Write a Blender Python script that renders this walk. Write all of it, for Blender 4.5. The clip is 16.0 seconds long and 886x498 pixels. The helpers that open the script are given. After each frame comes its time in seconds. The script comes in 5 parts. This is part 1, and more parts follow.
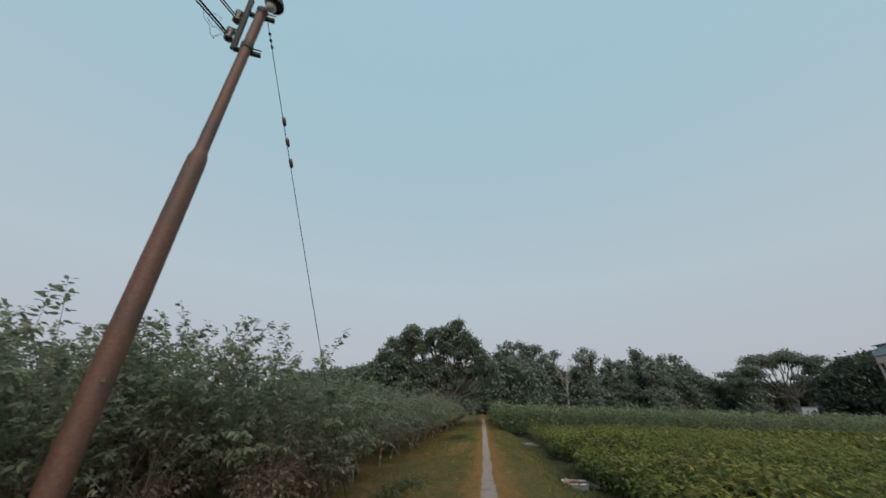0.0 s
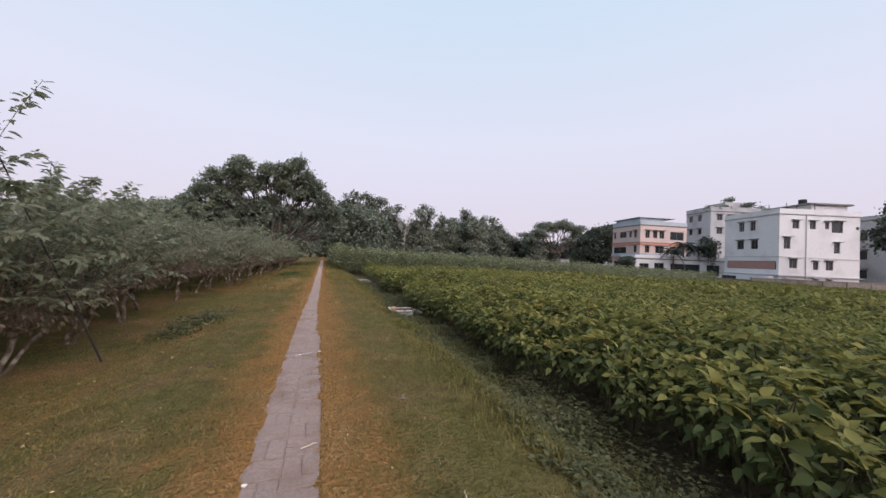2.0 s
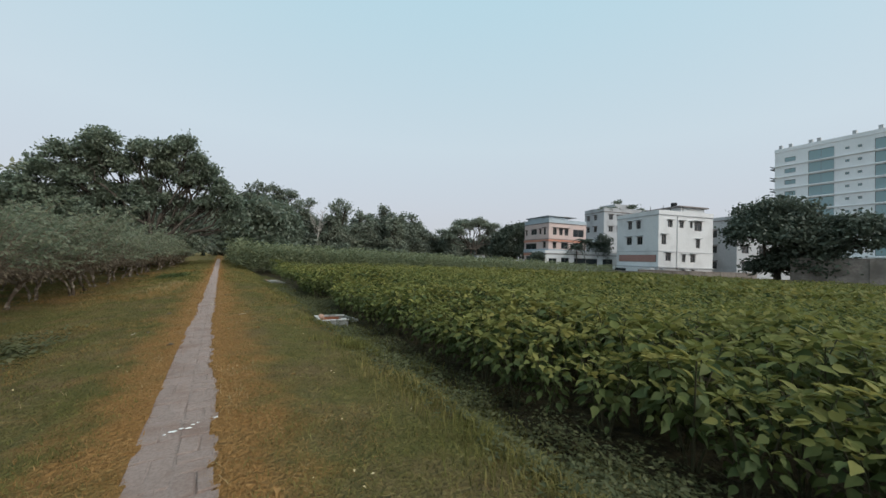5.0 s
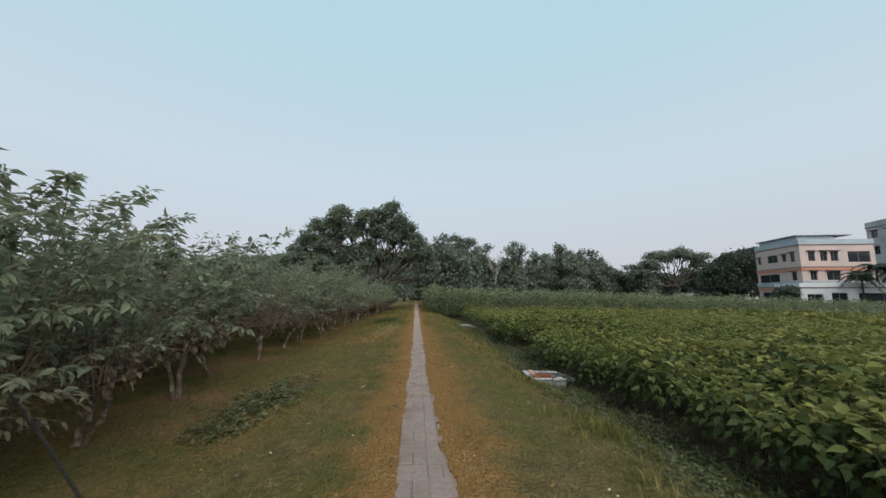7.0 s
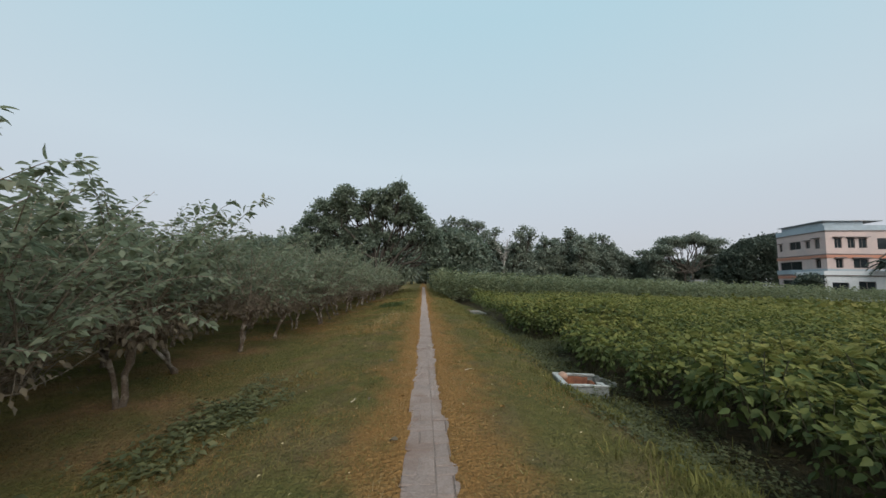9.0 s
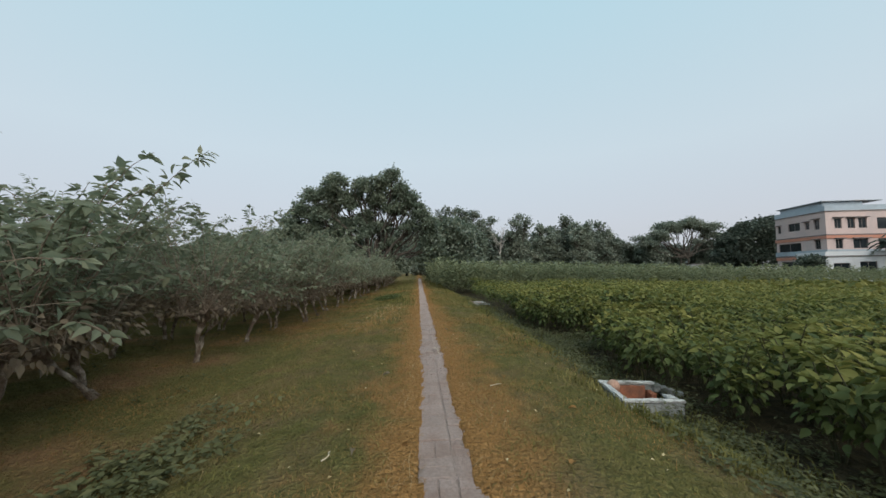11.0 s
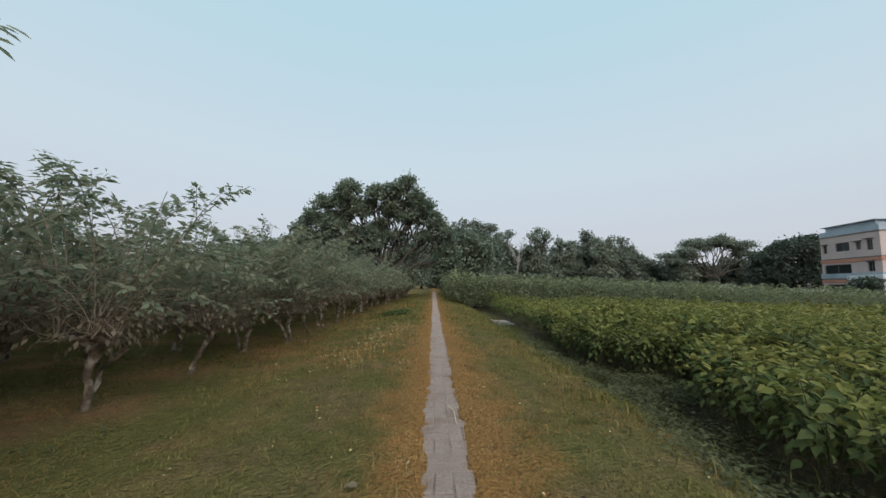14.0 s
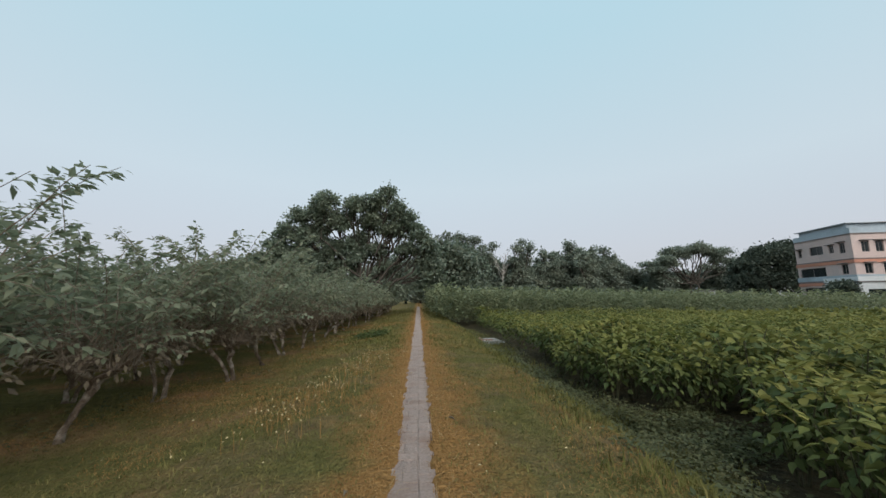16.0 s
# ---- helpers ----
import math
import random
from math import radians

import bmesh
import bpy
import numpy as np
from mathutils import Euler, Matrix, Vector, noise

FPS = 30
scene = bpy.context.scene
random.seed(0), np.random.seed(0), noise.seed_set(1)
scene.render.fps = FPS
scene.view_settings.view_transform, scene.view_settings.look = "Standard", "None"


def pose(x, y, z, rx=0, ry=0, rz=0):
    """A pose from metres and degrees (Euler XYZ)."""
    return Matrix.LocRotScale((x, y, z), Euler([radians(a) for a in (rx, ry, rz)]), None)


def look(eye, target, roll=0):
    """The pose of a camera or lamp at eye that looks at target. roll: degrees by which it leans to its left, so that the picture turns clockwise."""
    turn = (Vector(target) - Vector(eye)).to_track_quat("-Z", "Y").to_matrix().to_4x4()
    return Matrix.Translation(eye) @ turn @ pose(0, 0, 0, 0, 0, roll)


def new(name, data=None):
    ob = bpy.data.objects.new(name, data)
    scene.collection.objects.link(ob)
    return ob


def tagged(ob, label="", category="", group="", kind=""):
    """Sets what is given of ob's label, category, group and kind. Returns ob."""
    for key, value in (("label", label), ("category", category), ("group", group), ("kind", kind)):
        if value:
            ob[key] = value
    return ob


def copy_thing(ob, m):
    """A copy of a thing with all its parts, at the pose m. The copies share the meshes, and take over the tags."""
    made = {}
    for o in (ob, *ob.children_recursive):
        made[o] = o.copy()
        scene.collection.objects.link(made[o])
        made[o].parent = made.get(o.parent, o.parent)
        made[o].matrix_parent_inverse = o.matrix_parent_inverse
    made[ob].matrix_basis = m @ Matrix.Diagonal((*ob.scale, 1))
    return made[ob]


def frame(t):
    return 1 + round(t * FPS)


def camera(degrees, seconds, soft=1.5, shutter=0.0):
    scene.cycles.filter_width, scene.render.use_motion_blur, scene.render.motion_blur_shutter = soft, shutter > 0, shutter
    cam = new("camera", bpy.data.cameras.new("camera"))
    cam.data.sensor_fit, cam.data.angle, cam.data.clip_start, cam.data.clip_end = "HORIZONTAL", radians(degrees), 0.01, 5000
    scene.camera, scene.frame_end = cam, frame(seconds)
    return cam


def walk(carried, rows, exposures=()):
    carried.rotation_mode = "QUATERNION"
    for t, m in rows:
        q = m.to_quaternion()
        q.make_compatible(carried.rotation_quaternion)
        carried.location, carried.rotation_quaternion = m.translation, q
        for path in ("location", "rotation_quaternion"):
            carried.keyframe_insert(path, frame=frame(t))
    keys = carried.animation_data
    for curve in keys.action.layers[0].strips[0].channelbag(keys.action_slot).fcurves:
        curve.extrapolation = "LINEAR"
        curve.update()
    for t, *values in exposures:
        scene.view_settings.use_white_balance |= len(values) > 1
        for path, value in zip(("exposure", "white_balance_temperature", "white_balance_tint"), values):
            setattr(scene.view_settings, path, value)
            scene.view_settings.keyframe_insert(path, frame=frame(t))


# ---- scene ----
cam = camera(103.9, 16.0, soft=1.5, shutter=0.15)
PATH = [
    (0.0, (-0.139, 2.180, 1.769), (-0.3362, 3.9884, 2.6008), 0.80),
    (0.5, (-0.049, 2.769, 1.648), (0.0340, 4.7010, 2.1577), 0.91),
    (1.0, (0.039, 3.313, 1.549), (0.4438, 5.2612, 1.7553), 0.89),
    (1.5, (0.119, 3.808, 1.475), (0.6454, 5.7326, 1.6050), 0.63),
    (2.0, (0.184, 4.237, 1.436), (0.8328, 6.1286, 1.4880), 2.62),
    (2.5, (0.243, 4.608, 1.428), (1.0139, 6.4493, 1.5524), 0.10),
    (3.0, (0.289, 4.946, 1.431), (1.1658, 6.7422, 1.5033), 0.25),
    (3.2, (0.280, 5.080, 1.424), (1.2286, 6.8401, 1.4693), 0.40),
    (5.3, (0.130, 6.480, 1.325), (1.2093, 8.1628, 1.3807), 2.00),
    (5.5, (0.089, 6.626, 1.325), (0.9808, 8.4157, 1.3807), 2.14),
    (6.0, (-0.022, 6.996, 1.324), (0.4988, 8.9233, 1.4491), 1.41),
    (6.5, (-0.096, 7.364, 1.343), (0.2280, 9.3188, 1.6177), 0.72),
    (7.0, (-0.123, 7.721, 1.368), (0.0286, 9.6963, 1.6389), 0.51),
    (7.5, (-0.123, 8.065, 1.398), (-0.0008, 10.0325, 1.7323), 1.61),
    (8.0, (-0.112, 8.406, 1.423), (-0.0101, 10.2984, 2.0609), -0.93),
    (8.5, (-0.101, 8.753, 1.422), (-0.0366, 10.7399, 1.6370), 2.19),
    (8.7, (-0.110, 8.905, 1.414), (-0.0236, 10.8942, 1.6032), 1.90),
    (10.8, (-0.235, 10.565, 1.298), (-0.0915, 12.5597, 1.3218), -0.10),
    (11.0, (-0.246, 10.716, 1.294), (-0.1028, 12.7072, 1.4217), -0.24),
    (11.5, (-0.265, 11.085, 1.288), (-0.0850, 13.0696, 1.4513), -0.05),
    (12.0, (-0.264, 11.444, 1.291), (-0.1024, 13.4271, 1.4906), 1.67),
    (12.5, (-0.248, 11.808, 1.291), (-0.1464, 13.8001, 1.4377), 1.61),
    (13.0, (-0.224, 12.179, 1.283), (-0.0454, 14.1650, 1.4353), 2.14),
    (13.5, (-0.197, 12.553, 1.268), (-0.0727, 14.5325, 1.5280), 1.95),
    (14.0, (-0.165, 12.930, 1.258), (-0.1138, 14.9186, 1.4617), 1.28),
    (14.5, (-0.126, 13.305, 1.260), (-0.0484, 15.2956, 1.4406), -1.22),
    (15.0, (-0.087, 13.682, 1.272), (-0.0459, 15.6737, 1.4475), 0.05),
    (15.5, (-0.054, 14.041, 1.294), (0.0454, 16.0262, 1.5174), 1.12),
    (16.0, (-0.008, 14.354, 1.329), (0.1332, 16.3293, 1.6123), -0.38),
]
EXPOSURES = [(0.0, 0.12, 6500, 10), (0.5, 0.0, 6500, 10), (1.0, 0.33, 6500, 10), (1.2, 0.5, 6500, 13), (1.45, 0.68, 6750, 29), (2.6, 0.7, 6750, 29), (3.0, 0.5, 6500, 10), (7.5, 0.48, 6500, 10), (8.0, 0.34, 6500, 10), (8.5, 0.38, 6500, 10), (11.0, 0.5, 6500, 10), (16.0, 0.5, 6500, 10)]
SKY, VEIL, SUN, SUN_UP, SUN_TURN = 0.08, 0.85, 2.05, 40.0, 158.0
AIR, DUST, OZONE = 1.0, 2.0, 1.0
HAZE = [(0.0, (0.42, 0.43, 0.475)), (0.12, (0.45, 0.475, 0.52)), (0.3, (0.465, 0.545, 0.59)), (0.62, (0.385, 0.55, 0.62)), (0.88, (0.37, 0.56, 0.65)), (1.0, (0.45, 0.65, 0.75))]
walk(cam, [(t, look(eye, target, roll)) for t, eye, target, roll in PATH], EXPOSURES)

# ---------------------------------------------------------------- sky and sun
world = bpy.data.worlds.new("world")
scene.world = world
world.use_nodes = True
wt = world.node_tree
sky = wt.nodes.new("ShaderNodeTexSky")
sky.sky_type, sky.sun_disc = "NISHITA", False
sky.sun_elevation, sky.sun_rotation = radians(SUN_UP), radians(SUN_TURN)
sky.altitude, sky.air_density, sky.dust_density, sky.ozone_density = 0, AIR, DUST, OZONE
# thin evening haze over the clear sky, paler towards the horizon and the same all round
co = wt.nodes.new("ShaderNodeTexCoord")
sp = wt.nodes.new("ShaderNodeSeparateXYZ")
wt.links.new(co.outputs["Generated"], sp.inputs[0])
ramp = wt.nodes.new("ShaderNodeValToRGB")
wt.links.new(sp.outputs[2], ramp.inputs[0])
while len(ramp.color_ramp.elements) < len(HAZE):
    ramp.color_ramp.elements.new(0.5)
for el, (h, c) in zip(ramp.color_ramp.elements, HAZE):
    el.position, el.color = h, (*c, 1)
scaled = wt.nodes.new("ShaderNodeVectorMath")
scaled.operation = "SCALE"
scaled.inputs["Scale"].default_value = SKY
wt.links.new(sky.outputs[0], scaled.inputs[0])
veil = wt.nodes.new("ShaderNodeMix")
veil.data_type = "RGBA"
veil.inputs[0].default_value = VEIL
wt.links.new(scaled.outputs[0], veil.inputs[6])
wt.links.new(ramp.outputs[0], veil.inputs[7])
wt.links.new(veil.outputs[2], wt.nodes["Background"].inputs[0])
wt.nodes["Background"].inputs[1].default_value = 1.0

sun = new("sun", bpy.data.lights.new("sun", "SUN"))
sun.data.energy, sun.data.angle, sun.data.color = SUN, radians(60), (1.0, 0.93, 0.85)
a, e = radians(SUN_TURN), radians(SUN_UP)
sun.matrix_world = look((0, 0, 0), (-math.sin(a) * math.cos(e), -math.cos(a) * math.cos(e), -math.sin(e)))


# ---------------------------------------------------------------- materials
def nodes_of(name, rough=0.8, metal=0.0, spec=0.3):
    m = bpy.data.materials.new(name)
    m.use_nodes = True
    t = m.node_tree
    b = t.nodes["Principled BSDF"]
    b.inputs["Roughness"].default_value = rough
    b.inputs["Metallic"].default_value = metal
    b.inputs["Specular IOR Level"].default_value = spec
    return m, t, b


def noise_fac(t, scale, detail=4.0, lo=0.35, hi=0.65, stretch=None):
    """A noise in metres, spread between lo and hi to 0..1."""
    geo = t.nodes.new("ShaderNodeNewGeometry")
    n = t.nodes.new("ShaderNodeTexNoise")
    n.inputs["Scale"].default_value, n.inputs["Detail"].default_value = scale, detail
    if stretch:
        mp = t.nodes.new("ShaderNodeMapping")
        mp.inputs["Scale"].default_value = stretch
        t.links.new(geo.outputs["Position"], mp.inputs[0])
        t.links.new(mp.outputs[0], n.inputs["Vector"])
    else:
        t.links.new(geo.outputs["Position"], n.inputs["Vector"])
    r = t.nodes.new("ShaderNodeMapRange")
    r.inputs[1].default_value, r.inputs[2].default_value = lo, hi
    t.links.new(n.outputs["Fac"], r.inputs[0])
    return r.outputs[0]


def mix(t, fac, a, b):
    n = t.nodes.new("ShaderNodeMix")
    n.data_type = "RGBA"
    if isinstance(fac, float):
        n.inputs[0].default_value = fac
    else:
        t.links.new(fac, n.inputs[0])
    for k, c in ((6, a), (7, b)):
        if isinstance(c, tuple):
            n.inputs[k].default_value = (*c, 1)
        else:
            t.links.new(c, n.inputs[k])
    return n.outputs[2]


def relief(t, b, fac, strength, distance):
    n = t.nodes.new("ShaderNodeBump")
    n.inputs["Strength"].default_value, n.inputs["Distance"].default_value = strength, distance
    t.links.new(fac, n.inputs["Height"])
    t.links.new(n.outputs[0], b.inputs["Normal"])


def surface(name, c1, c2, c3=None, big=1.0, small=18.0, rough=0.85, metal=0.0, bump=0.4, depth=0.01, spec=0.25, own=0.0, lo=0.5):
    """Two colours in grain, a third in stains, fine relief; own: how far each piece differs."""
    m, t, b = nodes_of(name, rough, metal, spec)
    col = mix(t, noise_fac(t, small), c1, c2)
    col = mix(t, noise_fac(t, big, 5, lo, lo + 0.22), col, c3 or c2)
    if own:
        info = t.nodes.new("ShaderNodeObjectInfo")
        h = t.nodes.new("ShaderNodeHueSaturation")
        r = t.nodes.new("ShaderNodeMapRange")
        r.inputs[3].default_value, r.inputs[4].default_value = 1 - own, 1 + own
        t.links.new(info.outputs["Random"], r.inputs[0])
        t.links.new(r.outputs[0], h.inputs["Value"])
        t.links.new(col, h.inputs["Color"])
        col = h.outputs[0]
    t.links.new(col, b.inputs["Base Color"])
    relief(t, b, noise_fac(t, small * 2.5, 6), bump, depth)
    return m


def leafy(name, dark, mid, light, rough=0.55, through_light=0.3, patch=0.8, spec=0.3, own=0.0, clump=0.0):
    """Leaves and blades: each island its own shade, drifting over the ground in patches."""
    m, t, b = nodes_of(name, rough, 0, spec)
    geo = t.nodes.new("ShaderNodeNewGeometry")
    col = mix(t, geo.outputs["Random Per Island"], dark, mid)
    fac = t.nodes.new("ShaderNodeMath")
    fac.operation = "MULTIPLY"
    t.links.new(noise_fac(t, patch, 3, 0.4, 0.66), fac.inputs[0])
    t.links.new(geo.outputs["Random Per Island"], fac.inputs[1])
    col = mix(t, fac.outputs[0], col, light)
    if clump:
        tone = t.nodes.new("ShaderNodeHueSaturation")
        spread = t.nodes.new("ShaderNodeMapRange")
        spread.inputs[3].default_value, spread.inputs[4].default_value = 1 - clump, 1 + clump
        t.links.new(noise_fac(t, 6.0, 5, 0.3, 0.7), spread.inputs[0])
        t.links.new(spread.outputs[0], tone.inputs["Value"])
        t.links.new(col, tone.inputs["Color"])
        col = tone.outputs[0]
    if own:
        info = t.nodes.new("ShaderNodeObjectInfo")
        h = t.nodes.new("ShaderNodeHueSaturation")
        r = t.nodes.new("ShaderNodeMapRange")
        r.inputs[3].default_value, r.inputs[4].default_value = 1 - own, 1 + own
        t.links.new(info.outputs["Random"], r.inputs[0])
        t.links.new(r.outputs[0], h.inputs["Value"])
        t.links.new(col, h.inputs["Color"])
        col = h.outputs[0]
    t.links.new(col, b.inputs["Base Color"])
    tr = t.nodes.new("ShaderNodeBsdfTranslucent")
    t.links.new(col, tr.inputs[0])
    ms = t.nodes.new("ShaderNodeMixShader")
    ms.inputs[0].default_value = through_light
    t.links.new(b.outputs[0], ms.inputs[1])
    t.links.new(tr.outputs[0], ms.inputs[2])
    t.links.new(ms.outputs[0], t.nodes["Material Output"].inputs[0])
    return m


def ground_material():
    """Turf with dry straw beside the path, bare soil in the plots."""
    m, t, b = nodes_of("turf_and_soil", 0.95, 0, 0.1)
    geo = t.nodes.new("ShaderNodeNewGeometry")
    sep = t.nodes.new("ShaderNodeSeparateXYZ")
    t.links.new(geo.outputs["Position"], sep.inputs[0])

    def ramp(lo, hi, inp):
        r = t.nodes.new("ShaderNodeMapRange")
        r.interpolation_type = "SMOOTHSTEP"
        r.inputs[1].default_value, r.inputs[2].default_value = lo, hi
        t.links.new(inp, r.inputs[0])
        return r.outputs[0]

    wob = t.nodes.new("ShaderNodeMath")
    wob.operation = "MULTIPLY_ADD"
    wob.inputs[1].default_value, wob.inputs[2].default_value = 0.62, -0.31
    t.links.new(noise_fac(t, 2.2, 8, 0.3, 0.7), wob.inputs[0])
    x = t.nodes.new("ShaderNodeMath")
    t.links.new(sep.outputs[0], x.inputs[0])
    t.links.new(wob.outputs[0], x.inputs[1])
    ax = t.nodes.new("ShaderNodeMath")
    ax.operation = "ABSOLUTE"
    t.links.new(x.outputs[0], ax.inputs[0])
    green = mix(t, noise_fac(t, 9), (0.11, 0.105, 0.034), (0.16, 0.138, 0.05))
    straw = mix(t, noise_fac(t, 30), (0.26, 0.138, 0.048), (0.34, 0.188, 0.07))
    soil = mix(t, noise_fac(t, 6), (0.14, 0.105, 0.052), (0.21, 0.145, 0.07))
    col = mix(t, noise_fac(t, 1.1, 9, 0.42, 0.68), green, soil)
    col = mix(t, ramp(1.0, 0.3, ax.outputs[0]), col, straw)
    # darker soil colour from the ditch bank rightwards
    dark_soil = mix(t, noise_fac(t, 8), (0.042, 0.036, 0.022), (0.078, 0.062, 0.034))
    col = mix(t, ramp(2.0, 2.6, x.outputs[0]), col, dark_soil)
    worn = mix(t, noise_fac(t, 12), (0.21, 0.125, 0.062), (0.29, 0.175, 0.085))
    part_worn = mix(t, noise_fac(t, 0.8, 6, 0.46, 0.66), green, worn)
    col = mix(t, ramp(-1.5, -2.5, x.outputs[0]), col, part_worn)
    t.links.new(col, b.inputs["Base Color"])
    relief(t, b, noise_fac(t, 26, 8), 1.0, 0.05)
    return m


